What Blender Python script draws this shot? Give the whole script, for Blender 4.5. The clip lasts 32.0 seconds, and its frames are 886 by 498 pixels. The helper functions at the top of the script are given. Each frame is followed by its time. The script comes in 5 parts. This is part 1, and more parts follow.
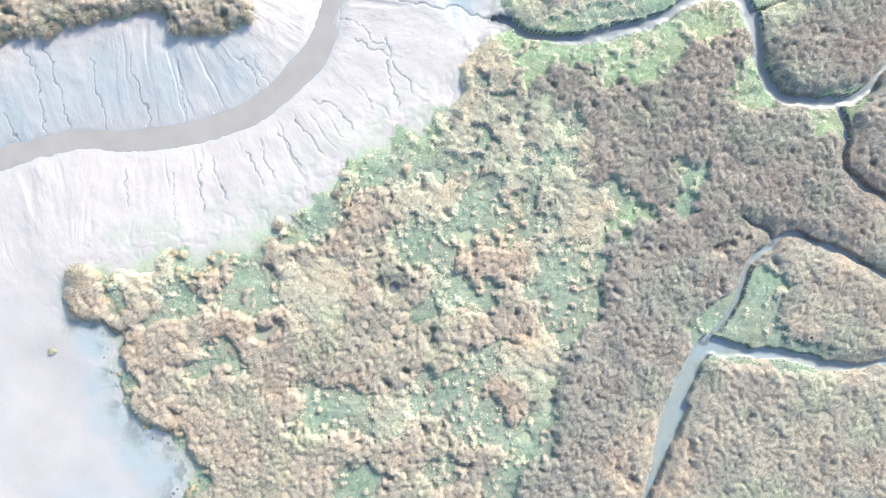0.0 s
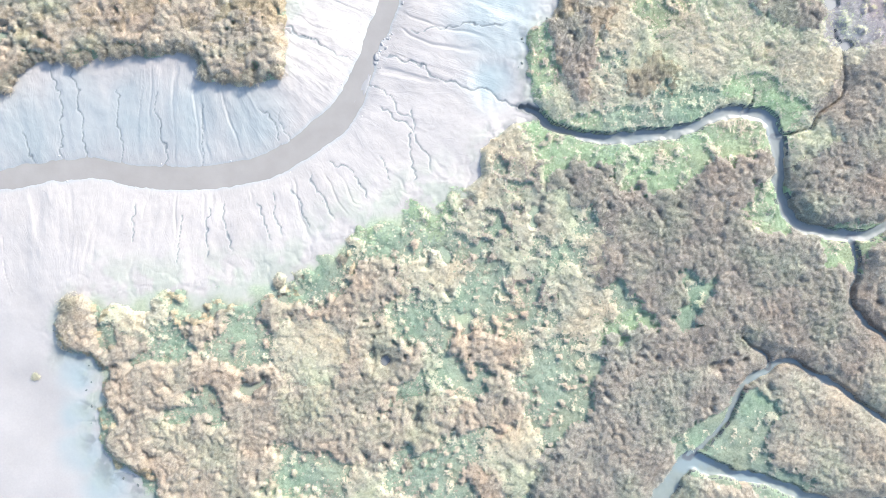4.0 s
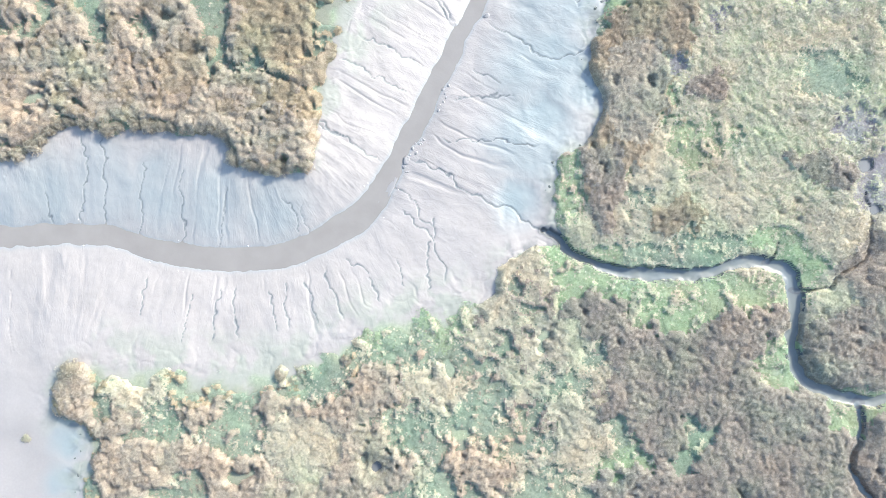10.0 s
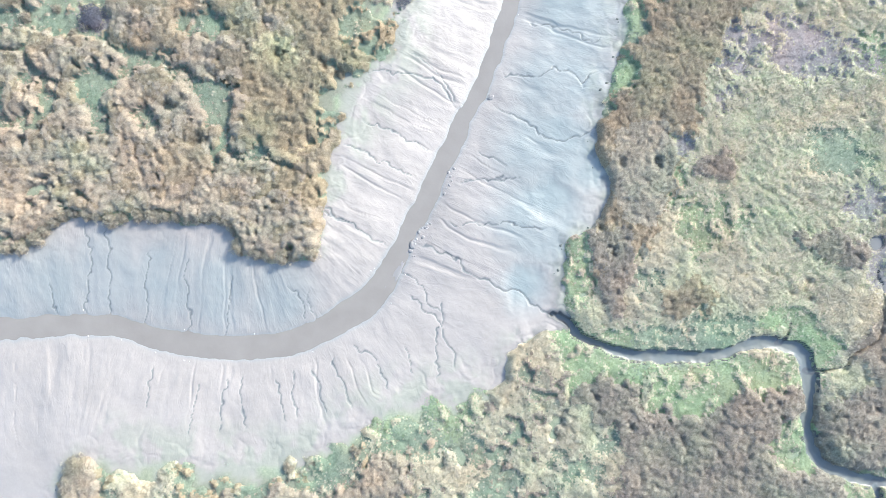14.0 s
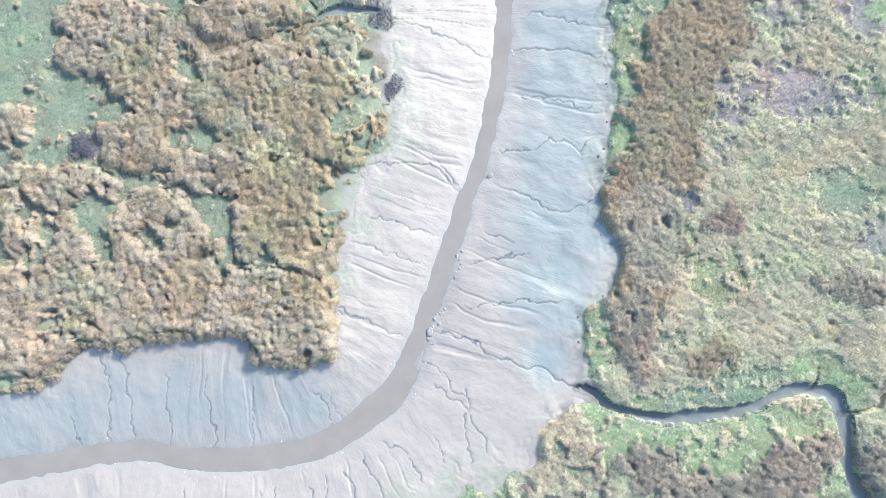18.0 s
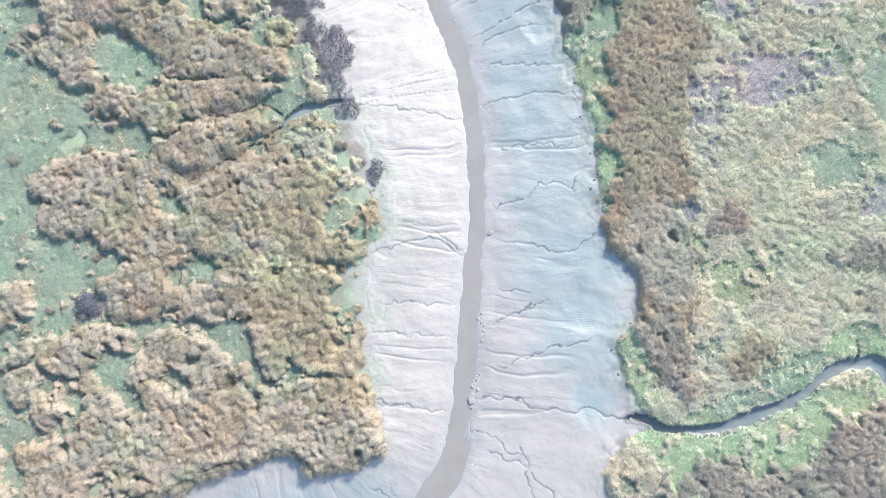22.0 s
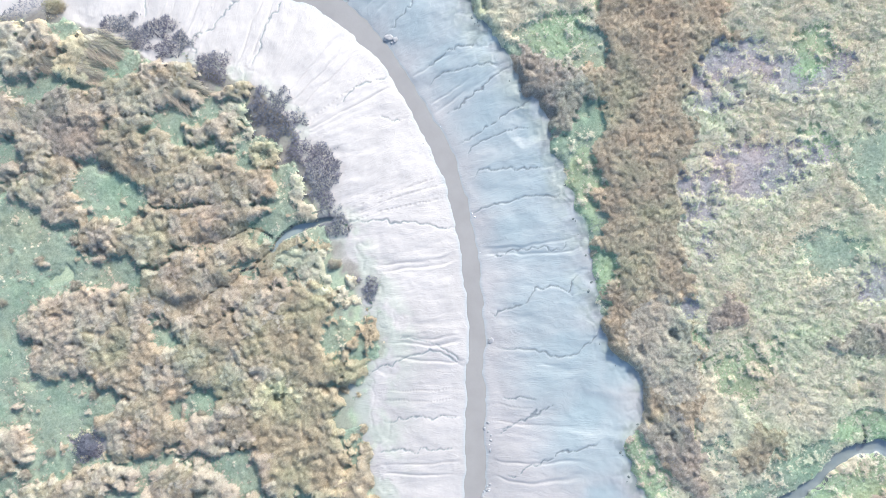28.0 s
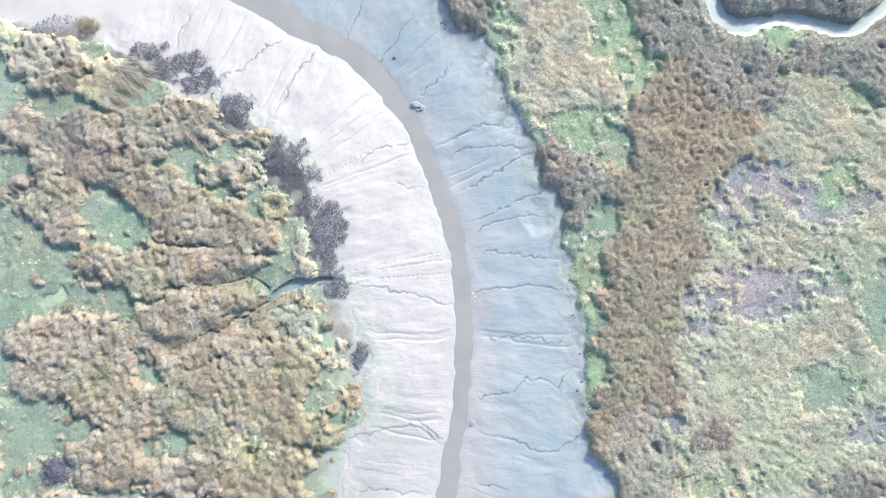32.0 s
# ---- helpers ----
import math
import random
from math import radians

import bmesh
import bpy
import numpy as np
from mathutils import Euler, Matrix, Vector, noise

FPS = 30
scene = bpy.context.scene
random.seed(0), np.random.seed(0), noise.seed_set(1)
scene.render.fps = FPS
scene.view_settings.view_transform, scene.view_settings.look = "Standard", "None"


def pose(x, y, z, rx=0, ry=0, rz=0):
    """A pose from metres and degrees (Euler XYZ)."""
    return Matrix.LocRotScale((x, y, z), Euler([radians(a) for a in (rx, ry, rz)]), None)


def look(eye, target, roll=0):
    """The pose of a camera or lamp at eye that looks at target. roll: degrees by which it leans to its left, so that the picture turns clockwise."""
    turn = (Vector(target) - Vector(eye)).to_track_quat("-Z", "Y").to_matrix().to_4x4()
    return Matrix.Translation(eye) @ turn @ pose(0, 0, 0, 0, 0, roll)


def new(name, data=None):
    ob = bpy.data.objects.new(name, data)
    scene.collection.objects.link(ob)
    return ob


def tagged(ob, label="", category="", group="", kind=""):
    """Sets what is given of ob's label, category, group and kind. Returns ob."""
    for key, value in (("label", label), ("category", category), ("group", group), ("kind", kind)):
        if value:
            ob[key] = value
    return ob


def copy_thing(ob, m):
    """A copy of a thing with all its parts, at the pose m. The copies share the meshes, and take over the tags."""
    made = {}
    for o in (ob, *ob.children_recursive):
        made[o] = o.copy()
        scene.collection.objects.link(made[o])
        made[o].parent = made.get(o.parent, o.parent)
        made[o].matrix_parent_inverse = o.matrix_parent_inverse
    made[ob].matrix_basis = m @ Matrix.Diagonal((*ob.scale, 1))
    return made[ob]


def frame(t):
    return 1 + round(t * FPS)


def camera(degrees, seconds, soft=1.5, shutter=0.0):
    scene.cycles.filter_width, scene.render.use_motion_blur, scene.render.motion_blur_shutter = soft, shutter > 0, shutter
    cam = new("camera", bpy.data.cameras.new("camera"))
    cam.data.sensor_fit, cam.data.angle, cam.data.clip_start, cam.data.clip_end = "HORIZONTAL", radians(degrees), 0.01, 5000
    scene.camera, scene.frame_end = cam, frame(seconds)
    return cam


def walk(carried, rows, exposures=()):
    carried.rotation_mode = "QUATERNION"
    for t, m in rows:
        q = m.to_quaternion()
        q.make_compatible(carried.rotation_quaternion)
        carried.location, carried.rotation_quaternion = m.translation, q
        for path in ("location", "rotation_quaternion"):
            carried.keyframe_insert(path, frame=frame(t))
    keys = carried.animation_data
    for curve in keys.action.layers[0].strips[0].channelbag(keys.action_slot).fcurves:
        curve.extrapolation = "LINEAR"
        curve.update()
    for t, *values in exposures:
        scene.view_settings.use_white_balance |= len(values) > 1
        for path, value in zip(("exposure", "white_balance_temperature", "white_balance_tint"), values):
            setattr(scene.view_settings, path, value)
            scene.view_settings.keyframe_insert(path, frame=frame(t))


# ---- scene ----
cam = camera(70, 32.0, soft=0.7)
PATH = [
    (0, pose(-0.286, -1.129, 100.523, -1.111, 0.002, -14.156)),
    (0.5, pose(-0.004, -0.127, 100.401, -1.008, 0.039, -14.235)),
    (1, pose(-0.053, 1.312, 100.363, -0.919, -0.109, -14.400)),
    (1.5, pose(0.245, 2.393, 100.332, -0.665, -0.050, -13.878)),
    (2, pose(0.462, 3.730, 100.320, -0.452, -0.002, -9.631)),
    (2.5, pose(0.290, 5.111, 100.199, -0.313, -0.150, -8.236)),
    (3, pose(0.628, 6.345, 100.149, -0.057, -0.060, -7.932)),
    (3.5, pose(1.045, 7.847, 100.046, -0.061, 0.052, -7.176)),
    (5.5, pose(1.554, 13.314, 99.826, 0.235, 0.167, -2.273)),
    (6, pose(1.385, 14.569, 99.793, 0.363, 0.105, -0.151)),
    (6.5, pose(1.417, 16.113, 99.777, 0.271, 0.175, 0.798)),
    (7, pose(1.216, 17.254, 99.704, 0.439, 0.131, 1.124)),
    (7.5, pose(1.174, 18.172, 99.689, 0.662, 0.148, 1.289)),
    (8, pose(1.104, 19.586, 99.656, 0.693, 0.178, 1.302)),
    (8.5, pose(0.855, 20.864, 99.615, 0.804, 0.121, 1.193)),
    (9, pose(0.713, 22.332, 99.624, 0.881, 0.149, 1.052)),
    (9.5, pose(0.659, 23.954, 99.657, 0.813, 0.225, 0.897)),
    (10, pose(0.672, 25.722, 99.628, 0.699, 0.325, 0.750)),
    (10.5, pose(0.452, 27.010, 99.522, 0.802, 0.301, 0.635)),
    (11, pose(0.278, 28.425, 99.462, 0.938, 0.297, 0.488)),
    (11.5, pose(0.100, 29.961, 99.332, 0.963, 0.284, 0.352)),
    (12, pose(0.031, 31.392, 99.222, 1.121, 0.332, 0.275)),
    (12.5, pose(-0.038, 33.279, 99.114, 0.998, 0.376, 0.079)),
    (13, pose(0.000, 35.000, 99.002, 1.020, 0.481, -0.000)),
    (13.5, pose(-0.184, 36.323, 98.916, 1.234, 0.468, -0.130)),
    (14, pose(-0.395, 37.646, 98.843, 1.516, 0.457, -0.274)),
    (14.5, pose(-0.703, 39.152, 98.728, 1.647, 0.394, -0.392)),
    (15, pose(-1.014, 40.566, 98.652, 1.919, 0.328, -0.532)),
    (15.5, pose(-1.150, 42.097, 98.651, 2.035, 0.389, -1.573)),
    (17.5, pose(-1.690, 48.098, 98.569, 2.342, 0.542, -5.472)),
    (18, pose(-1.612, 49.727, 98.541, 2.253, 0.659, -7.170)),
    (18.5, pose(-1.665, 51.109, 98.613, 2.246, 0.700, -8.878)),
    (19, pose(-1.810, 52.417, 98.667, 2.315, 0.736, -11.027)),
    (19.5, pose(-2.041, 53.267, 98.725, 2.590, 0.735, -13.017)),
    (20, pose(-1.907, 54.435, 98.793, 2.683, 0.862, -14.726)),
    (20.5, pose(-1.775, 55.743, 98.812, 2.673, 0.930, -16.135)),
    (21, pose(-1.728, 57.061, 98.899, 2.718, 0.934, -17.965)),
    (21.5, pose(-1.668, 58.366, 98.929, 2.713, 0.928, -19.581)),
    (22, pose(-1.469, 59.729, 98.941, 2.697, 0.976, -21.452)),
    (22.5, pose(-1.453, 61.344, 99.001, 2.546, 0.908, -24.062)),
    (23, pose(-1.189, 62.861, 99.011, 2.516, 1.012, -28.531)),
    (23.5, pose(-0.945, 63.717, 98.955, 2.522, 1.007, -29.155)),
    (24, pose(-0.410, 64.962, 98.999, 2.348, 0.977, -29.166)),
    (24.5, pose(-0.027, 65.985, 98.996, 2.358, 0.909, -29.207)),
    (26.5, pose(2.220, 71.724, 98.911, 2.450, 0.440, -29.123)),
    (27, pose(3.086, 73.297, 98.916, 2.459, 0.442, -28.948)),
    (27.5, pose(3.814, 74.776, 98.939, 2.491, 0.388, -27.611)),
    (28, pose(4.418, 76.576, 98.877, 2.473, 0.182, -25.457)),
    (28.5, pose(5.293, 78.151, 98.835, 2.396, 0.221, -24.483)),
    (29, pose(6.068, 79.574, 98.797, 2.469, 0.248, -22.984)),
    (29.5, pose(6.510, 81.275, 98.800, 2.367, 0.068, -21.663)),
    (30, pose(7.135, 82.850, 98.680, 2.288, 0.042, -20.547)),
    (30.5, pose(7.551, 84.275, 98.666, 2.252, -0.038, -20.066)),
    (31, pose(7.998, 85.451, 98.599, 2.335, -0.031, -19.127)),
    (31.5, pose(8.569, 86.283, 98.512, 2.498, 0.093, -18.191)),
    (32, pose(9.075, 87.543, 98.491, 2.481, 0.127, -16.940)),
]
EXPOSURES = [(0.0, 2.43, 6500, 9), (6.0, 2.41, 6500, 8), (13.0, 2.22, 6430, 7), (18.0, 2.16, 6380, 7), (24.0, 2.19, 6300, 8), (32.0, 2.22, 6250, 8)]
walk(cam, PATH, EXPOSURES)

# ---- sky and sun ----
SUN_AZIMUTH, SUN_HEIGHT = radians(52), radians(35)      # clockwise from +y; above the horizon
world = bpy.data.worlds.new("sky")
scene.world = world
world.use_nodes = True
wn = world.node_tree.nodes
sky = wn.new("ShaderNodeTexSky")
sky.sky_type, sky.sun_disc = 'NISHITA', False
sky.sun_elevation, sky.sun_rotation = SUN_HEIGHT, SUN_AZIMUTH
sky.air_density, sky.dust_density, sky.ozone_density = 1.0, 1.2, 1.0
wn["Background"].inputs["Strength"].default_value = 0.15
world.node_tree.links.new(sky.outputs[0], wn["Background"].inputs["Color"])
sun_way = Vector((math.sin(SUN_AZIMUTH) * math.cos(SUN_HEIGHT), math.cos(SUN_AZIMUTH) * math.cos(SUN_HEIGHT), math.sin(SUN_HEIGHT)))
sun = new("sun", bpy.data.lights.new("sun", 'SUN'))
sun.data.energy, sun.data.angle, sun.data.color = 2.9, radians(3.0), (1.0, 0.93, 0.85)
sun.matrix_world = look(sun_way * 500, (0, 0, 0))


# ---- materials ----
def material(name):
    m = bpy.data.materials.new(name)
    m.use_nodes = True
    t = m.node_tree
    return m, t, t.nodes, t.nodes["Principled BSDF"]


def ramp(t, source, stops):
    r = t.nodes.new("ShaderNodeValToRGB")
    while len(r.color_ramp.elements) < len(stops):
        r.color_ramp.elements.new(0.5)
    for e, (p, c) in zip(r.color_ramp.elements, stops):
        e.position, e.color = p, (*c, 1)
    t.links.new(source, r.inputs[0])
    return r.outputs[0]


def noise_of(t, scale, detail=3, rough=0.55, stretch=None, turn=0.0):
    geo = t.nodes.new("ShaderNodeTexCoord")
    n = t.nodes.new("ShaderNodeTexNoise")
    n.inputs["Scale"].default_value, n.inputs["Detail"].default_value, n.inputs["Roughness"].default_value = scale, detail, rough
    if stretch:
        mp = t.nodes.new("ShaderNodeMapping")
        mp.inputs["Scale"].default_value = stretch
        mp.inputs["Rotation"].default_value = (0, 0, turn)
        t.links.new(geo.outputs["Object"], mp.inputs[0])
        t.links.new(mp.outputs[0], n.inputs["Vector"])
    else:
        t.links.new(geo.outputs["Object"], n.inputs["Vector"])
    return n.outputs["Fac"]


def mix(t, fac, a, b, mode='MIX'):
    n = t.nodes.new("ShaderNodeMix")
    n.data_type, n.blend_type = 'RGBA', mode
    for sock, v in ((0, fac), (6, a), (7, b)):
        if hasattr(v, "is_output"):
            t.links.new(v, n.inputs[sock])
        elif sock == 0:
            n.inputs[0].default_value = v
        else:
            n.inputs[sock].default_value = (*v, 1)
    return n.outputs[2]


def math_node(t, op, a, b=0.0, clamp=False):
    n = t.nodes.new("ShaderNodeMath")
    n.operation, n.use_clamp = op, clamp
    for k, v in enumerate((a, b)):
        if hasattr(v, "is_output"):
            t.links.new(v, n.inputs[k])
        else:
            n.inputs[k].default_value = v
    return n.outputs[0]


def attribute(t, name):
    a = t.nodes.new("ShaderNodeAttribute")
    a.attribute_name = name
    return a.outputs["Fac"]


def bump(t, bsdf, height, strength, distance):
    b = t.nodes.new("ShaderNodeBump")
    b.inputs["Strength"].default_value, b.inputs["Distance"].default_value = strength, distance
    t.links.new(height, b.inputs["Height"])
    t.links.new(b.outputs[0], bsdf.inputs["Normal"])


def ground_material():
    m, t, n, p = material("tidal_mud_and_marsh_soil")
    wet, marsh, green = attribute(t, "wet"), attribute(t, "marsh"), attribute(t, "green")
    dry = ramp(t, noise_of(t, 0.12, 5), [(0.3, (0.163, 0.151, 0.140)), (0.7, (0.197, 0.183, 0.170))])
    grain = ramp(t, noise_of(t, 3.0, 5, 0.7), [(0.25, (0.86, 0.86, 0.86)), (0.75, (1, 1, 1))])
    mud = mix(t, 1.0, dry, grain, 'MULTIPLY')
    # bluish wet tone; on the banks it also paints their sky-lit shade
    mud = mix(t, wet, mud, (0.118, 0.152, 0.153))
    slime = ramp(t, noise_of(t, 0.8, 5, 0.65), [(0.35, (0.118, 0.132, 0.106)), (0.7, (0.152, 0.166, 0.132))])
    mud = mix(t, attribute(t, "algae"), mud, slime)
    turf = ramp(t, noise_of(t, 2.6, 7, 0.72), [(0.25, (0.08, 0.105, 0.074)), (0.5, (0.133, 0.172, 0.124)), (0.78, (0.20, 0.243, 0.18))])
    turf = mix(t, ramp(t, noise_of(t, 0.22, 4), [(0.35, (0, 0, 0)), (0.65, (1, 1, 1))]), turf, mix(t, 1.0, turf, (1.10, 1.0, 0.88), 'MULTIPLY'))
    soil = ramp(t, noise_of(t, 1.5, 6, 0.7), [(0.3, (0.065, 0.06, 0.052)), (0.7, (0.125, 0.115, 0.098))])
    land = mix(t, green, soil, turf)
    # crack darkens towards wet silt, with the shade of the grooves painted in
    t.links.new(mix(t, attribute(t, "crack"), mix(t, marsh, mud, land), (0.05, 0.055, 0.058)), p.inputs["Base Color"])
    gloss = math_node(t, 'MULTIPLY_ADD', wet, -0.28)
    gloss.node.inputs[2].default_value = 0.6
    rough = math_node(t, 'ADD', gloss, math_node(t, 'MULTIPLY', marsh, 0.35), True)
    t.links.new(rough, p.inputs["Roughness"])
    # fine ribs that run down the banks, in metres along and away from the river
    flow = n.new("ShaderNodeCombineXYZ")
    t.links.new(math_node(t, 'MULTIPLY', attribute(t, "along"), 1.1), flow.inputs[0])
    t.links.new(math_node(t, 'MULTIPLY', attribute(t, "away"), 0.36), flow.inputs[1])
    ribs = n.new("ShaderNodeTexNoise")
    ribs.inputs["Scale"].default_value, ribs.inputs["Detail"].default_value, ribs.inputs["Roughness"].default_value = 1.0, 3, 0.55
    ribs.inputs["Distortion"].default_value = 2.2
    t.links.new(flow.outputs[0], ribs.inputs["Vector"])
    bare = math_node(t, 'SUBTRACT', 1.0, marsh)
    calm = math_node(t, 'MULTIPLY', bare, attribute(t, "ribbed"))
    fine = math_node(t, 'ADD', math_node(t, 'MULTIPLY', ribs.outputs["Fac"], calm), math_node(t, 'MULTIPLY', noise_of(t, 2.6, 6, 0.75), math_node(t, 'MULTIPLY', marsh, 1.9)))
    fine = math_node(t, 'ADD', fine, math_node(t, 'MULTIPLY', noise_of(t, 0.9, 6, 0.6), 0.35))
    bump(t, p, fine, 0.27, 0.2)
    return m


def plant_material(name, dark, mid, light, patch=0.25, glow=0.3, mass=False):
    """Leaves and stems: tone varies from blade to blade (in a mass: over hand-wide spots) and over patches a few metres wide."""
    m, t, n, p = material(name)
    geo = n.new("ShaderNodeNewGeometry")
    spots = noise_of(t, 3.2, 4, 0.75) if mass else geo.outputs["Random Per Island"]
    each = ramp(t, spots, [(0.3, dark), (0.5, mid), (0.72, light)] if mass else [(0.0, dark), (0.45, mid), (1.0, light)])
    if mass:
        bump(t, p, noise_of(t, 4.0, 5, 0.7), 0.6, 0.25)
    tone = ramp(t, noise_of(t, patch, 4), [(0.3, (0.73, 0.745, 0.80)), (0.7, (1.07, 1.045, 1.045))])
    hue = ramp(t, noise_of(t, 0.13, 5), [(0.32, (0.92, 1.03, 0.95)), (0.5, (1, 1, 1)), (0.68, (1.08, 0.98, 0.93))])
    colour = mix(t, 1.0, mix(t, 1.0, each, tone, 'MULTIPLY'), hue, 'MULTIPLY')
    t.links.new(colour, p.inputs["Base Color"])
    p.inputs["Roughness"].default_value = 0.8
    p.inputs["Specular IOR Level"].default_value = 0.25
    tr = n.new("ShaderNodeBsdfTranslucent")
    t.links.new(colour, tr.inputs["Color"])
    mx = n.new("ShaderNodeMixShader")
    mx.inputs[0].default_value = glow
    t.links.new(p.outputs[0], mx.inputs[1])
    t.links.new(tr.outputs[0], mx.inputs[2])
    t.links.new(mx.outputs[0], n["Material Output"].inputs["Surface"])
    return m


def water_material(name, colour, rough=0.12):
    m, t, n, p = material(name)
    c = ramp(t, noise_of(t, 0.25, 4), [(0.3, tuple(v * 0.92 for v in colour)), (0.7, tuple(v * 1.06 for v in colour))])
    t.links.new(c, p.inputs["Base Color"])
    p.inputs["Roughness"].default_value = rough
    p.inputs["Specular IOR Level"].default_value = 0.3
    bump(t, p, noise_of(t, 2.5, 3), 0.08, 0.1)
    return m


GROUND = ground_material()
RIVER_WATER = water_material("silty_river_water", (0.131, 0.122, 0.112))
TONES = {     # dark, middle and light tone
    "Q": ("yellow_reed", (0.249, 0.223, 0.145), (0.35, 0.318, 0.213), (0.456, 0.422, 0.295)),
    "T": ("tan_reed", (0.189, 0.165, 0.124), (0.279, 0.248, 0.19), (0.366, 0.332, 0.261)),
    "R": ("russet_reed", (0.163, 0.138, 0.094), (0.243, 0.21, 0.149), (0.33, 0.289, 0.212)),
    "B": ("brown_sedge", (0.132, 0.12, 0.095), (0.208, 0.189, 0.154), (0.296, 0.273, 0.227)),
    "D": ("dark_sedge", (0.133, 0.124, 0.102), (0.217, 0.205, 0.167), (0.323, 0.304, 0.249)),
    "S": ("straw_sedge", (0.178, 0.165, 0.127), (0.265, 0.246, 0.192), (0.358, 0.337, 0.267)),
    "O": ("olive_reed", (0.168, 0.144, 0.097), (0.252, 0.219, 0.147), (0.341, 0.3, 0.209)),
    "P": ("pale_tussock", (0.25, 0.239, 0.171), (0.345, 0.329, 0.243), (0.44, 0.418, 0.316)),
    "Y": ("yellow_green_grass", (0.227, 0.244, 0.159), (0.317, 0.332, 0.224), (0.416, 0.42, 0.303)),
    "L": ("lime_grass", (0.155, 0.205, 0.118), (0.213, 0.268, 0.165), (0.282, 0.337, 0.222)),
    "G": ("mint_grass", (0.133, 0.167, 0.118), (0.184, 0.227, 0.162), (0.243, 0.285, 0.211)),
    "V": ("mauve_litter", (0.178, 0.167, 0.163), (0.25, 0.235, 0.23), (0.325, 0.31, 0.302)),
    "K": ("dark_stubble", (0.067, 0.068, 0.083), (0.103, 0.104, 0.125), (0.146, 0.148, 0.174)),
}
def calmer(tones, share=0.5):
    """Dark and light drawn towards the middle tone."""
    dark, mid, light = tones
    return [tuple(m + share * (c - m) for c, m in zip(tone, mid)) for tone in (dark, mid, light)]


MATS = {k: plant_material(v[0], *calmer(v[1:], 0.35 if k in "YPLGV" else 0.5), 0.3, 0.42) for k, v in TONES.items()}
MASS = {k: plant_material(v[0] + "_mass", *v[1:], 0.3, 0.25, True) for k, v in TONES.items()}

# ---- plan: centre lines (x, y, width) and shore lines (x, y) ----
RIVER = [(-55.7, 185.9, 7), (-36.8, 164.4, 5.5), (-23.5, 153, 5), (-14, 145.2, 4.5), (-6.5, 138.7, 4.2), (-2, 133.3, 3.5), (2.1, 129.3, 3.3), (5.6, 125.4, 3.2), (8, 121.1, 3.2), (9.9, 116.4, 2.9), (11.4, 110.9, 2.3), (11.8, 105.9, 2.1), (12, 100.6, 2.5), (12.5, 95.8, 3), (12.2, 90.3, 2.3), (11, 84.1, 2.5), (9.2, 77.3, 2.4), (5.5, 67.4, 2.4), (2.3, 61.1, 2.5), (0.7, 57.4, 2.9), (-1.6, 53.4, 2.9), (-4.1, 47.6, 3.1), (-6.1, 44.1, 2.8), (-7.5, 41.2, 2.6), (-8.6, 38.7, 3.1), (-10.4, 35.4, 3.8), (-12.7, 32.5, 4.4), (-16.3, 29.8, 4.2), (-19.8, 27.8, 3.9), (-24.3, 26, 3.6), (-29.6, 25, 3.5), (-35.9, 24.8, 3.5), (-44.8, 25.9, 3.3), (-53.7, 28.4, 3), (-62.7, 28.5, 3.2), (-71.6, 28, 3.4), (-103.4, 28.6, 5.4)]
MARSH_WEST = [(-86.8, 168.2), (-53.9, 152.4), (-41.2, 144.7), (-34.5, 142.2), (-30.1, 138), (-26, 133), (-20.6, 125.7), (-13.5, 121.6), (-8.8, 115.6), (-6.4, 109.7), (-6.7, 102.4), (-7.8, 97.2), (-7.4, 92.5), (-6.4, 89.5), (-5.9, 82.1), (-6.7, 75.1), (-8.1, 70.4), (-10.7, 68.2), (-13.5, 65.1), (-15.1, 60.9), (-16.4, 55.8), (-18.6, 51.8), (-19.4, 47.5), (-19.5, 42.2), (-21.6, 39.1), (-25.7, 38.3), (-30.1, 38.9), (-32.9, 40.4), (-34.1, 43.7), (-39.6, 44.8), (-43.6, 44.6), (-48.1, 45), (-52.5, 44.2), (-56.1, 45), (-59.6, 45.3), (-62.7, 43.1), (-66.3, 40), (-70.3, 40), (-73.8, 40.4), (-95.2, 32.4), (-130.8, 28.1)]
MARSH_SOUTH = [(16.9, 27.7), (11.5, 26.6), (9, 23.3), (7.1, 20.2), (1.7, 18.4), (-4.5, 17.5), (-11.6, 15.7), (-15.1, 14), (-20.4, 10.5), (-25.8, 9), (-30.2, 7.8), (-39.1, 7.9), (-46.2, 8.8), (-53.7, 9.2), (-58.4, 8.2), (-60.6, 3.9), (-60.2, 0.2), (-55.9, -1.6), (-55.9, -7.6), (-56.6, -14.7), (-55, -20), (-50.2, -21.8), (-50, -23.9), (-49, -27.4), (-52.9, -31.6), (-59.8, -40.1), (-73.2, -55.6)]
MARSH_EAST = [(18.2, 28.6), (17.9, 30.7), (17.1, 35.1), (17.2, 38.5), (17.9, 41.1), (21.8, 43.3), (23.2, 45.9), (24.3, 48.9), (23.5, 52.2), (23, 52.9), (22.7, 56.9), (23.6, 60.6), (24.3, 64.9), (25.7, 68), (27, 72.1), (27.2, 75.6), (27.9, 80.8), (28.3, 86.2), (29.1, 89.6), (29.6, 94.5), (28.3, 97.2), (28.3, 99.9), (28.5, 103.5), (26.7, 106.8), (26.7, 109.6), (26.1, 113.6), (25.3, 116.6), (26, 119.2), (25.3, 121.7), (21.5, 124.3), (21.3, 129.1), (21, 140.9), (16.4, 169.5)]
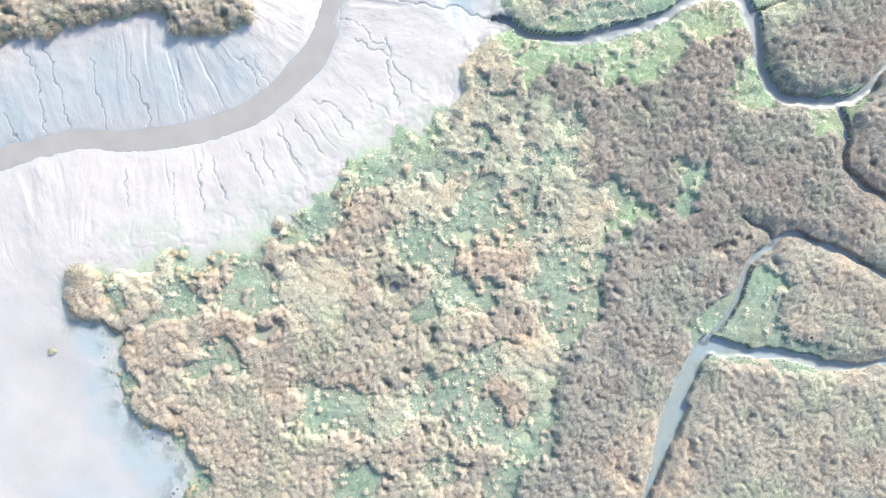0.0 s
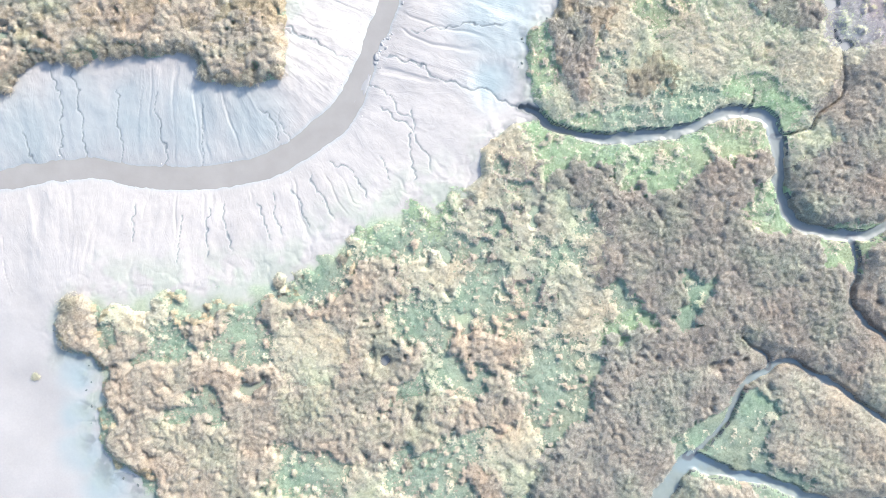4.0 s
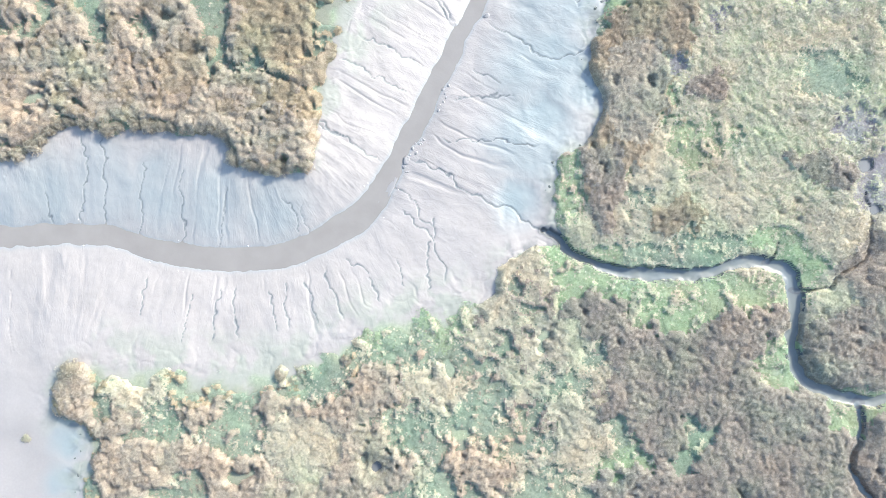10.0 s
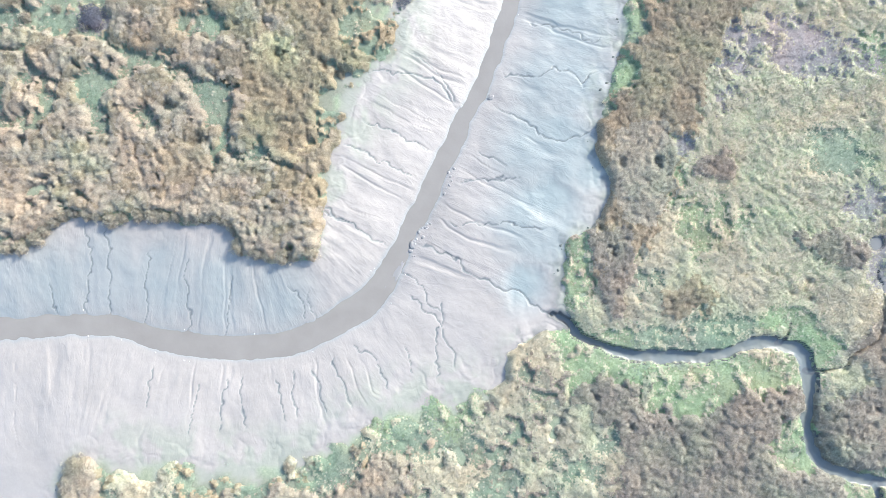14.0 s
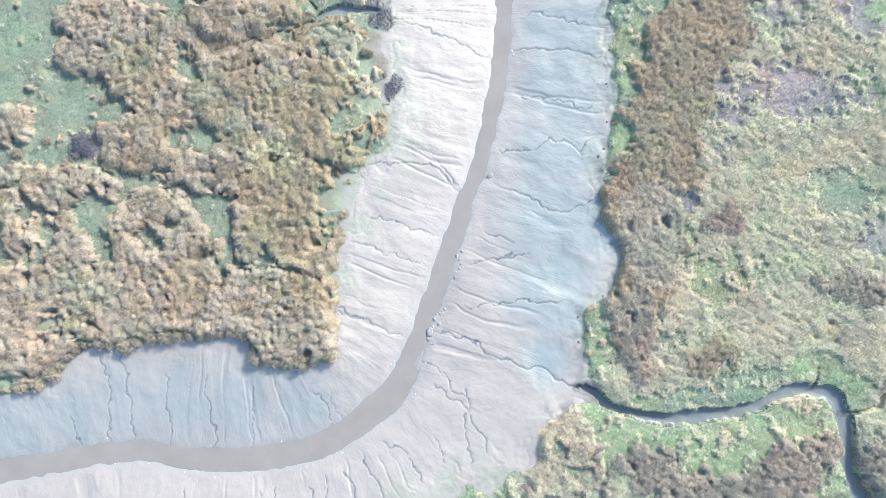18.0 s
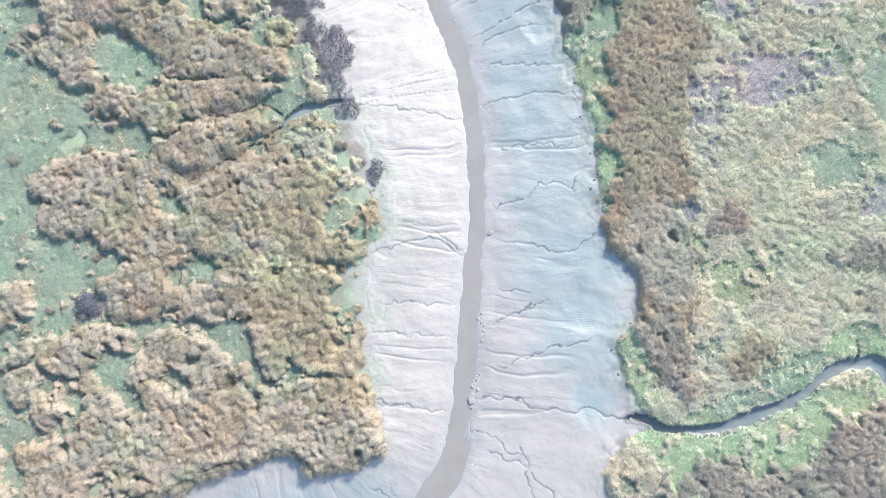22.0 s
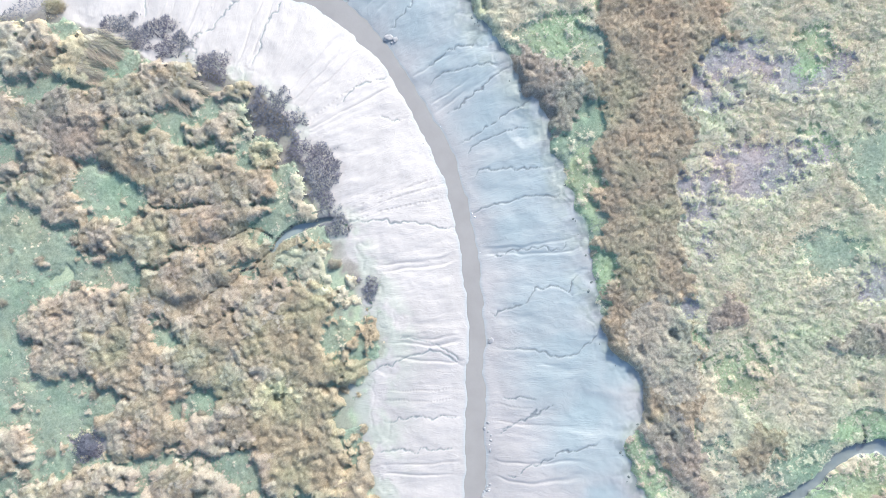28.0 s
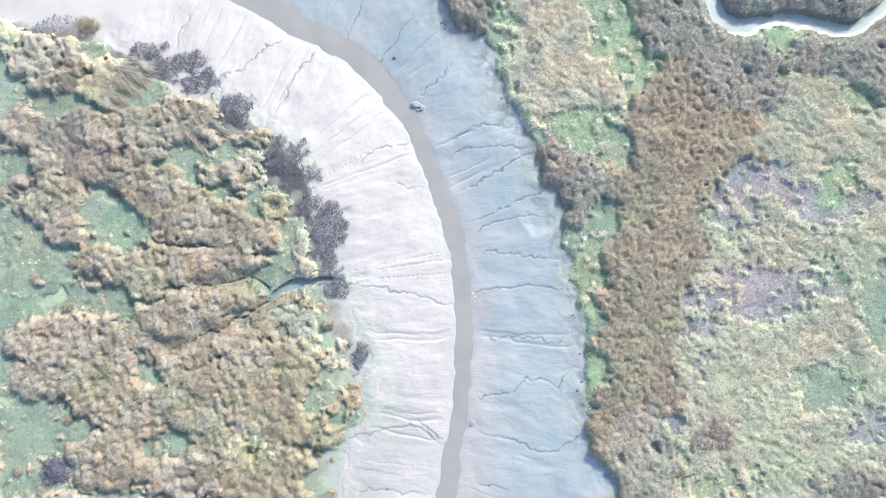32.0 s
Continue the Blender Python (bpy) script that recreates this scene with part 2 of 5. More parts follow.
CREEK_MAIN = [(15.9, 30, 0.9), (17.5, 29.3, 1.1), (19.1, 27.7, 1.4), (21.5, 25.8, 1.6), (25, 24.8, 1.7), (27.6, 23.8, 1.9), (31.1, 23.4, 2.1), (34.5, 23.5, 2.1), (38.9, 23.1, 2.1), (42.4, 24.2, 2.1), (45.5, 25.2, 2.1), (48.5, 25.5, 2.3), (51.5, 24.7, 2.3), (53.7, 24.2, 2.5), (54.9, 22.3, 2.5), (54.9, 19.7, 2.3), (54.7, 15.6, 2.1), (54.6, 12.2, 2.1), (55.6, 8.7, 2.3), (57.7, 6.3, 2.3), (64.9, 4.3, 2), (70, 5, 1.8), (74.3, 8.5, 1.8), (82, 13, 1.8)]
CREEK_STUB = [(50.6, 25.4, 0.8), (51.2, 26.6, 0.7), (51.8, 27.9, 0.45), (51.9, 29.3, 0.3)]
CREEK_EAST = [(55.2, 21.1, 0.6), (57.8, 21.1, 0.5), (60, 21.5, 0.6), (60.8, 21.8, 0.8), (61.5, 23.2, 0.7), (63.1, 24.6, 0.45), (65.1, 26.1, 0.45), (66.2, 28.9, 0.4), (66.2, 32.8, 0.35), (65.7, 36.3, 0.3)]
CREEK_FORK = [(65, 3.7, 1.1), (65.3, -1.2, 1.1), (63.4, -5.3, 1.3), (65.5, -9.5, 1.3), (69.1, -12.7, 1.1), (74.5, -18.2, 0.9)]
CREEK_LOW = [(15, -57.3, 1.3), (20.8, -49.5, 1.4), (24.2, -43.6, 2.3), (28.3, -37.2, 3.8), (32, -31.6, 3.4), (35.7, -28.1, 3.1), (39.4, -29.6, 2.5), (47.1, -32.4, 2), (52.9, -35.2, 2), (58, -36.9, 1.6), (63.2, -37.6, 1.6), (71.7, -37.9, 1.6)]
CREEK_LINK = [(36.1, -27.2, 1.1), (38.8, -25.4, 1.3), (42.6, -22.2, 1.3), (44.6, -18.1, 1.4), (46.8, -16.3, 1.6), (49.8, -15.2, 1.8), (52.5, -13.9, 1.1), (56.5, -16.4, 1.4), (61.2, -19.9, 1.3), (66.3, -24.5, 1.3), (73.5, -30, 1.1)]
CREEK_LINK_STUB = [(49.7, -14.7, 0.9), (49.2, -12.3, 0.7), (47.2, -11.1, 0.7), (45.9, -9.6, 0.5)]
CREEK_WEST = [(-8, 92.1, 0.7), (-11, 92.7, 1.2), (-13.7, 92.8, 1.4), (-16.6, 92.4, 1.2), (-19.1, 91.5, 0.55), (-21.5, 90.9, 0.44), (-24, 90.1, 0.33), (-26.4, 89.9, 0.28), (-29.1, 89.8, 0.25), (-31.5, 89.4, 0.22), (-34.3, 89.3, 0.17), (-36, 91.2, 0.14)]
CREEK_WEST_FORK = [(-16.9, 93.8, 0.5), (-19.3, 95.7, 0.4), (-21.8, 96.3, 0.4), (-24.4, 96.6, 0.3), (-27.9, 97.4, 0.25)]
CREEK_NORTH = [(63.7, 124.2, 3), (62.4, 118.9, 2.8), (62.2, 114.4, 2.8), (65.1, 111.4, 3), (68.9, 111, 2.6), (72.3, 110.5, 2.6), (75.5, 108.8, 3), (81.2, 106.1, 2.8), (86.1, 106.9, 2.6), (92.1, 110.7, 2.6)]
# runnels in the mud: width, then the line from mouth to head
SOUTH_BANK_RILLS = [
    (0.45, (-57.2, 44.8), (-56.5, 41.5), (-56, 39.1), (-56.6, 36), (-57.6, 33), (-57.5, 30.3)),
    (0.4, (-53.8, 44), (-53.5, 40.7), (-53.8, 37.1), (-53.9, 34), (-53.5, 31.1), (-53.8, 29.3)),
    (0.25, (-47.2, 40), (-47.7, 36.5), (-48, 32.9), (-47.8, 30.1), (-48.2, 28.2)),
    (0.35, (-40.8, 39.3), (-41.2, 36.7), (-41.6, 34.1), (-41.7, 31.3), (-41.2, 29.4), (-41.6, 27.2)),
    (0.22, (-34.3, 36.8), (-34.7, 33.2), (-35.5, 29.8), (-35.3, 27.4), (-35.5, 25.9)),
    (0.28, (-63.3, 35), (-62.9, 32.5), (-62.2, 30.5)),
    (0.2, (-25.5, 35), (-23.8, 32.8), (-22.4, 28.6)),
    (0.2, (-22.7, 33.4), (-21.1, 28.9)),
]
POINT_RILLS = [
    (0.25, (-46.8, 21.6), (-47.3, 18), (-47.6, 15.4)),
    (0.18, (-39.4, 19.7), (-39.7, 16.1), (-41, 11.8)),
    (0.36, (-35.5, 20.6), (-35.4, 17.8), (-36, 14.3), (-36.1, 12)),
    (0.4, (-32.8, 20.4), (-32.8, 17.6), (-32.3, 15.2), (-32.1, 12.4)),
    (0.28, (-27.3, 20.4), (-26.8, 17.5), (-25.9, 14)),
    (0.28, (-24.9, 21.1), (-24.5, 17.8), (-24, 14)),
    (0.45, (-21.5, 22.1), (-20.5, 18.7), (-20.1, 16.7), (-19.5, 14.9)),
    (0.5, (-18.9, 23.3), (-17.4, 20.2), (-16.3, 17.1), (-15, 15.9)),
    (0.42, (-16, 25.6), (-12.7, 24), (-10.7, 21.2), (-9.4, 18.4)),
    (0.42, (-6.6, 33.5), (-4.5, 31.1), (-2.2, 29.1), (-1.1, 26.1), (0.5, 23.4), (0.9, 21.3)),
    (0.3, (-2.3, 28.7), (-2.3, 25.1), (-2.2, 20)),
    (0.25, (-7, 24.9), (-5.6, 21.3)),
]
CREEK_MOUTH_RILLS = [
    (0.6, (-5.3, 41.5), (-4, 40.6), (-2.6, 39.9), (-0.9, 39.8), (0.1, 38.5), (1.2, 38.8), (2.2, 37.2), (4.7, 35.8), (7.1, 34.3), (8.8, 33.6), (10.4, 33.6), (12.5, 31.8), (15, 30.5), (17.2, 29.4)),
    (0.28, (2.2, 51.4), (4, 50.9), (5.7, 51.2), (8.2, 51.3), (11.6, 51.1)),
    (0.42, (-0.5, 44.7), (1, 43.9), (3.7, 44.2), (6.1, 44), (7.9, 44.5), (9.7, 44.3), (11.3, 43.4), (14.9, 43.6)),
    (0.3, (-7.7, 37.3), (-5.2, 34.7), (-3, 31.5), (-1.4, 30)),
    (0.3, (-1.8, 31.9), (-1.6, 29.6), (-1.3, 27.5)),
]
WEST_BANK_RILLS = [
    (0.6, (-28.3, 52), (-26.6, 50.8), (-24.8, 49.5), (-22.6, 48.6), (-19.5, 47.2), (-17.7, 45.4), (-15.1, 43.9)),
    (0.42, (-6.6, 71.6), (-4.2, 69.6), (-2, 68.1), (-0.4, 65.6), (1.5, 63.1)),
    (0.42, (-14.7, 68.1), (-10.1, 68), (-7.2, 67.9), (-4.5, 67.2), (-3, 67.3), (-1.3, 65.7), (1.4, 62.4)),
    (0.2, (-13.8, 60.5), (-10.1, 59), (-5.3, 56.8), (-2.3, 55.9)),
    (0.16, (-16.3, 56.9), (-11.7, 54.4), (-5.4, 51.2)),
    (0.4, (-24.8, 48.8), (-20.8, 47), (-16, 44.7), (-13.2, 42.6), (-12.3, 41.6), (-9.8, 40.7)),
]
EAST_BANK_RILLS = [
    (0.36, (8.5, 68.4), (9.4, 67.6), (12.5, 67.6), (15.2, 68.2), (16.9, 68.3), (18.7, 67.5), (19.6, 67), (20.3, 65.5), (21.3, 66.8), (23.6, 68.1)),
    (0.48, (7, 62.9), (8.9, 61.8), (11.5, 60.6), (13.3, 59.6), (15.5, 57.8), (17.6, 57.2), (20.3, 57.9), (22.5, 58.8)),
    (0.22, (4.4, 55.8), (7, 54), (9.2, 52.9)),
    (0.26, (1.3, 50.8), (4.3, 51), (7, 51.2), (9.2, 50.9)),
]
NORTH_BANK_RILLS = [
    (0.34, (-17, 125.9), (-15.7, 125.7), (-15.8, 127.6), (-14.5, 128.1), (-12.4, 127.5), (-11.2, 128.5), (-9.8, 129.1), (-9.2, 130.3), (-7.2, 130.8), (-4.8, 131.1), (-4, 131.7)),
    (0.32, (-9, 119.9), (-7.5, 120.4), (-6.6, 122), (-5.2, 124.4), (-4, 125.9), (-2.1, 126.1), (-0.8, 127.3), (0, 128)),
    (0.32, (0.3, 107.7), (1.9, 108.6), (3.6, 109.5), (5.2, 110.1), (7.9, 110), (9.8, 109.5)),
    (0.3, (-20.9, 134.3), (-20, 136.4), (-18.9, 138), (-17.4, 139)),
    (0.3, (6, 103.6), (7.6, 102.7), (9.1, 101.8)),
    (0.5, (9.2, 82.9), (7.4, 83.9), (4.8, 85.9), (2.4, 87), (0.3, 87.7), (-0.9, 89.2), (-2.8, 89.5), (-4.8, 90.5), (-6.8, 91.6), (-8.9, 92.3)),
]
NORTH_EAST_RILLS = [
    (0.28, (4.6, 127.5), (6.4, 129.8), (8.3, 131.6), (9.7, 133.1)),
    (0.28, (8.8, 123.1), (10.9, 124.6), (13.1, 125.8), (15, 127.2), (16.5, 129.1)),
    (0.28, (13.9, 116.2), (16, 116.9), (18.3, 118.1), (19.9, 119)),
    (0.28, (16.1, 108), (18.5, 108.2), (20.9, 108.4), (23, 107.8), (24.9, 108.1)),
    (0.32, (14.6, 104.7), (17.3, 105.8), (20.3, 105.1), (24.6, 104), (27.1, 103.1)),
    (0.34, (15.5, 99.8), (17.8, 100), (20.7, 100.5), (23.8, 101.5), (26.7, 102), (28.3, 102.7)),
]
EAST_FLAT_RILLS = [
    (0.36, (15.7, 94.7), (17, 94.3), (19.9, 94.8), (22, 95.5), (24.8, 95.6), (27, 95.4), (28.9, 95.7)),
    (0.32, (15.5, 92.4), (18.5, 93.4), (21.3, 93.4), (24.8, 92.8), (26.4, 91.9), (27.2, 92.1)),
    (0.34, (15.1, 88.9), (16.7, 89), (18.5, 88.8), (20, 87.7), (22.9, 86.5), (25.7, 85.4)),
    (0.42, (12.8, 83.8), (15.5, 83.5), (17.9, 82.5), (21.5, 82.1), (25.6, 80.6), (27.1, 81.1)),
    (0.28, (11.9, 76.4), (15.7, 75.4), (19.1, 74.6), (22.3, 73), (23.7, 73)),
]
RILLS = [[(x, y, row[0]) for x, y in row[1:]] for row in SOUTH_BANK_RILLS + POINT_RILLS + CREEK_MOUTH_RILLS + WEST_BANK_RILLS + EAST_BANK_RILLS + NORTH_BANK_RILLS + NORTH_EAST_RILLS + EAST_FLAT_RILLS]
SEEDS_T = [(-38.2, 2.9), (-34, 8.2), (-50.3, -1.4), (-50.4, -8.8), (-44.3, -6.6), (-34.8, -9), (-24.4, 3), (-21.4, -3.2), (-23.6, -11.9), (-11, 5.2), (-12.4, -18.4), (-33.6, -18.6), (-44, -19.6), (-40.6, -27.9), (-31.5, -32.1), (-17, -36.7), (-11.1, -31.7), (-4.2, -37.1), (-4.8, -17.5), (6, -7.4), (6.7, -15.8), (-9.7, -4.3), (-14.7, -9.5), (-20.6, -18.2), (-56.3, 7.4), (21.8, -40), (18.1, -43.7), (-45.9, -30.3), (-15.3, -1.1), (3.6, -28), (-17.1, -15.3)]
SEEDS_G = [(-43.5, 0.1), (-39.2, -11.6), (-32, -1.5), (-26.3, -22.3), (-22, -22), (-8.3, -13.4), (3.2, -11.3), (-8.5, -24.9), (-1.8, -31.2), (-22.2, -35.4), (-8, -1.1), (-18.7, 7.1), (-6.6, 11.4), (3.7, 8.8), (6.5, 1.7), (8.2, -2.4), (13.1, -11.9), (17.9, -11.3), (18.2, -17.3), (1.5, -21.9), (6.2, -36), (-0.5, -40.8), (45.5, -25.6), (49.2, -29.3), (41.4, -27.3), (13.6, -2.9), (38.3, -2.7), (39.8, 26.4), (32.8, 25.9), (68.9, 63.7), (56.2, 50.5), (31.6, 81.2), (30.1, 74.9), (27, 67.5), (32.2, 86)]
SEEDS_G2 = [(27.5, 119.7), (33.9, 104.7), (36.2, 100.3), (34.2, 88.1), (45.2, 117.1), (42.7, 46.8), (28.7, 82.4)]
SEEDS_L = [(-8.6, 14.6), (-0.1, 15.7), (19, 22.6), (23.4, 22), (34.5, 19.2), (41, 19.4), (45.7, 20), (49.1, 20.9), (52.3, 9.7), (63.5, 1.4), (18.9, 4), (26.7, -5.3), (18.9, 36.8), (39, 45.1), (39.9, 40.3), (56.2, 23.8), (27.7, 37.3), (36.4, 36.8), (42.8, 40.9), (45.8, 113.2), (46.4, 109.3), (74.8, 94.1), (63.9, 69.9), (70.6, 106.6)]
SEEDS_P = [(18.7, 10.5), (15.1, 6.8), (22.4, 6.8), (19.8, 0.1), (14.9, -5), (17.9, -7.6), (25.4, -3.1), (0.9, -13), (12.1, -19.9), (9.3, -27.5), (11.4, -7.8), (6.7, -23.2), (-15.9, 11), (11.8, 23.1), (-25.8, 8), (-47.9, 4.4), (1.1, 5.8), (-12.6, -26.6), (27.7, 40.3), (31.1, 37.7), (35.5, 34.2), (23.3, 33.3), (25, 31.6), (61.3, 19.5), (59.7, 29), (34.6, 40.3), (46.7, 26.4), (31.7, 121.3), (31.9, 110), (38.2, 118.3), (40.5, 111.1), (38.3, 107.1)]
SEEDS_B = [(14.2, 21.6), (12.9, 16.5), (6.5, 12.6), (-3.4, 6), (24.1, 17.3), (27.9, 14.5), (35, 10), (28.8, 3.3), (32.5, 7), (39.1, 4.4), (41.3, -5.3), (35.3, -11.1), (47.1, -0.3), (44.4, 14.9), (49.1, 15.5), (35.7, -2), (44, 9.5), (62.8, 15.7), (68.2, 11.6), (58.8, 10.3), (54.6, -6.8), (58.1, -11.3), (49.7, -8.3), (13.4, -0.1), (61.9, -6.8), (41.6, -11.8), (26, 46.5), (23.3, 37.7), (22.4, 40.3), (32, 32), (24.2, 43), (65.1, 46.4), (40.1, 72), (32.9, 90.8), (24.6, 125.3), (30.4, 114.2), (31.8, 98), (52.5, 116.8), (74.5, 104.4), (30.5, 93.8)]
SEEDS_D = [(27.4, -10), (23.9, -16.5), (27, -22.8), (18.3, -24.3), (12.7, -28.4), (19.2, -31.9), (22.7, -25.4), (32.1, -16.7), (37.1, -15.2), (12.3, -37.6), (4.5, -43), (51.4, 2.2), (56.5, 0.9), (68.3, -3), (67.1, -8.1), (26.1, -29.9), (13.4, -44.3), (20.5, -19.3), (63, 14.3), (59.5, 9.1), (64.8, 22.9), (32.4, 94.1), (56.8, 104.2), (61.6, 104.6), (62.7, 99.6), (55.1, 113.2), (81, 101.5), (71.7, 112.8), (79.6, 111.3)]
SEEDS_S = [(55.4, -22.6), (60.2, -29.3), (54.5, -18.7), (62.8, -26.3), (38.3, -36.7), (46.1, -42.4), (53.5, -49.8), (31.8, -44.3), (57.3, -41.5), (36.8, -50.3), (26.2, -48.5), (65.7, -17.8), (59, -15.2), (62.2, -52), (74.9, -36.7)]
SEEDS_R = [(27.7, 51.7), (35.7, 68.4), (38.3, 62.3), (29.6, 66.7), (30.4, 60.5), (29.5, 56.1), (43.1, 82), (39.9, 74.6), (28.7, 47.6), (25.3, 41.6), (22.8, 37.1), (49.3, 106.5), (51.3, 101.3), (53.8, 94.9), (46.9, 93.4), (41.3, 90.4), (46.7, 87), (49.2, 83.5), (40.4, 81.6), (58, 93.7), (58.6, 89.8), (37.8, 85.1)]
SEEDS_Y = [(43.4, 46.4), (44.2, 38.6), (48.6, 49.1), (53.1, 57.8), (52.9, 42.1), (57.2, 36), (44.1, 31.6), (42.6, 54.3), (59.9, 49), (51.1, 33.3), (56.3, 76.8), (62.9, 74.2), (48.9, 72.7), (54.4, 64.6), (47, 60.6), (63.5, 54.5), (72.8, 96.6), (75.3, 90.2), (72.5, 87.4), (66.4, 91.1), (52, 75.3), (69.5, 72.7), (54, 67.5), (66.7, 64.5)]
SEEDS_V = [(65.1, 42.1), (57.5, 64.8), (52.8, 70.6), (57.9, 70.8), (62.2, 69.5), (42, 69.4), (48.4, 70), (61.7, 44.5), (58.6, 87), (52.8, 80.5), (59.7, 84.8), (67.2, 79.8), (44.9, 70.3)]
STUBBLE = [(-9.3, 111.9, 3.2, 3.0), (-8.4, 108.9, 2.7, 2.6), (-7.4, 104.4, 2.3, 1.8), (-5.5, 100.2, 2.7, 4.2), (-7.4, 95.7, 1.6, 3.2), (-14.8, 121.5, 2.1, 2.6), (-13.2, 122.4, 2.1, 1.6), (-21.5, 131.7, 4.7, 1.8), (-18.9, 127.9, 3.2, 2.3), (-25.7, 134.9, 3.5, 1.4), (-37.3, 142.9, 4.8, 1.4), (-10, 114.2, 1.8, 1.4), (-7.8, 90.8, 1.8, 1.6), (-7.2, 86.1, 1.4, 2.3), (-7.1, 81.6, 1.6, 3.0)]      # dark stubble on the mud: x, y, half-widths
# patches of plants: kind, x, y, half-widths, turn; a later one grows over an earlier one
SOUTH_PATCHES_A = [("P", -21.6, -4.1, 6.7, 5.4, -14), ("P", -47.4, 6.1, 5.4, 3.6, -14), ("T", -33.5, -29.2, 17, 4.5, -14), ("G", -17, 10.1, 4.1, 2.1, -14), ("G", -5, 10.8, 5.4, 2.1, -14), ("G", -30.2, -1.9, 2.7, 2.3, -14), ("G", -7.8, -0.4, 3.6, 2.2, -14), ("G", 1.7, -10.8, 3.8, 3.2, -14), ("G", -0.7, -4.9, 2.7, 2.7, -14), ("G", -8.2, -13.6, 2.2, 1.3, -14), ("G", -39.1, -10.7, 2.3, 2.9, -14), ("G", -47.1, -2.2, 2.2, 1.3, -14), ("G", -23.5, -23.1, 2.7, 3.2, -14), ("G", -26.6, -21.8, 1.3, 1.1, -14), ("G", -5.8, -25.7, 3.8, 2.7, -14), ("G", -9.4, -26.7, 3.6, 1.3, -14), ("G", -22.2, -35.5, 4.6, 2.3, -14), ("G", -10.3, -36.6, 3.8, 2.3, -14)]
SOUTH_PATCHES_B = [("G", -0.7, -31.2, 3.8, 3.2, -14), ("G", 1, -21, 2.9, 2.7, -14), ("G", 7, 3.8, 1.4, 6.4, 24), ("G", 20, 4.6, 3.6, 3.6, -14), ("G", 15.4, 8.3, 1.8, 1.3, -14), ("P", 19.9, 0.6, 3.6, 4.5, -14), ("G", 16.2, -3.2, 2.3, 1.8, -14), ("G", 17.4, -9.3, 4.1, 2.7, -14), ("G", 13, -12.3, 2.7, 3.6, -14), ("G", 19.1, -17.3, 2.2, 3.2, -14), ("G", 13.5, -19.5, 3.6, 3.6, -14), ("P", 8.9, -25.1, 3.4, 6.4, -14), ("G", 23.3, 10.9, 2.2, 1.1, -14), ("T", -7.9, -8.6, 2.9, 2.3, -14), ("T", -11.5, -11.2, 2.3, 3.6, -14), ("T", 5.3, -7.2, 5.4, 2.5, -14), ("T", 7.3, -16.1, 2.9, 4.1, -14), ("B", 13.8, 1.9, 4.1, 2.3, -14)]
SOUTH_PATCHES_C = [("B", 9.1, 12.4, 4.1, 4.6, -14), ("B", 13.7, 19.8, 3.6, 4.6, -14), ("T", -5.9, -16.3, 4.5, 2.3, -14), ("T", 1.7, -17.3, 2.3, 1.6, -14), ("G", 45, -25.6, 5.2, 3.6, -14), ("S", 54.1, -27.7, 7.1, 5, -14), ("S", 48.6, -46.7, 17.9, 9.8, -14), ("T", 19.1, -44, 3.6, 5.4, -14), ("B", 57.8, -8.5, 11.6, 8, -14), ("G", 5.2, 7.5, 2, 1.4, -14), ("G", 6.2, -36, 2.7, 1.8, -14), ("G", 27.7, -0.9, 1.8, 2.3, -14), ("T", -39.8, 3.3, 3.6, 3.6, -14), ("T", -24.4, -15.3, 8.9, 3.6, -14), ("T", -38.3, -19.2, 10.7, 5.4, -14)]
FIELD_PATCHES = [("Y", 43.7, 60.1, 7.6, 11.6, -1), ("Y", 42, 44.4, 7.6, 9.8, -1), ("Y", 47.4, 61.4, 7.1, 10.7, -17), ("Y", 56.6, 78.5, 8.0, 8.0, -17), ("Y", 45.9, 48.5, 8.9, 7.1, -17), ("Y", 52, 46.9, 17, 11.6, -1), ("Y", 52.5, 64.4, 13.4, 8, -1), ("Y", 70.2, 91.7, 9.8, 5.4, -17), ("Y", 57, 63, 10.7, 5.4, -17)]
EAST_PATCHES_A = [("P", 32.7, 33.2, 6.3, 5.4, -1), ("P", 43, 33.1, 7.1, 4.5, -1), ("L", 28.4, 78.9, 2.9, 5.5, -1), ("L", 26.3, 64.2, 1.6, 3.8, -1), ("R", 36.4, 77.4, 5.2, 7.6, -1), ("R", 31.2, 66.4, 6.1, 6.4, -1), ("R", 34.6, 62.4, 4.5, 5.5, -1), ("R", 28.4, 57.2, 5.9, 5.4, -1), ("S", 28.7, 51, 5.2, 5.4, -1), ("R", 27, 44.1, 4.6, 5.5, -1), ("B", 25.1, 36.7, 3.2, 6.7, -1), ("L", 19, 35.9, 2.1, 5.5, -1), ("L", 38.1, 42.5, 3, 4.5, -1), ("L", 41.1, 45.1, 4.6, 2.5, -1), ("B", 40.9, 52.5, 3.8, 2.2, -1), ("R", 36.3, 32.1, 3.8, 2.5, -1)]
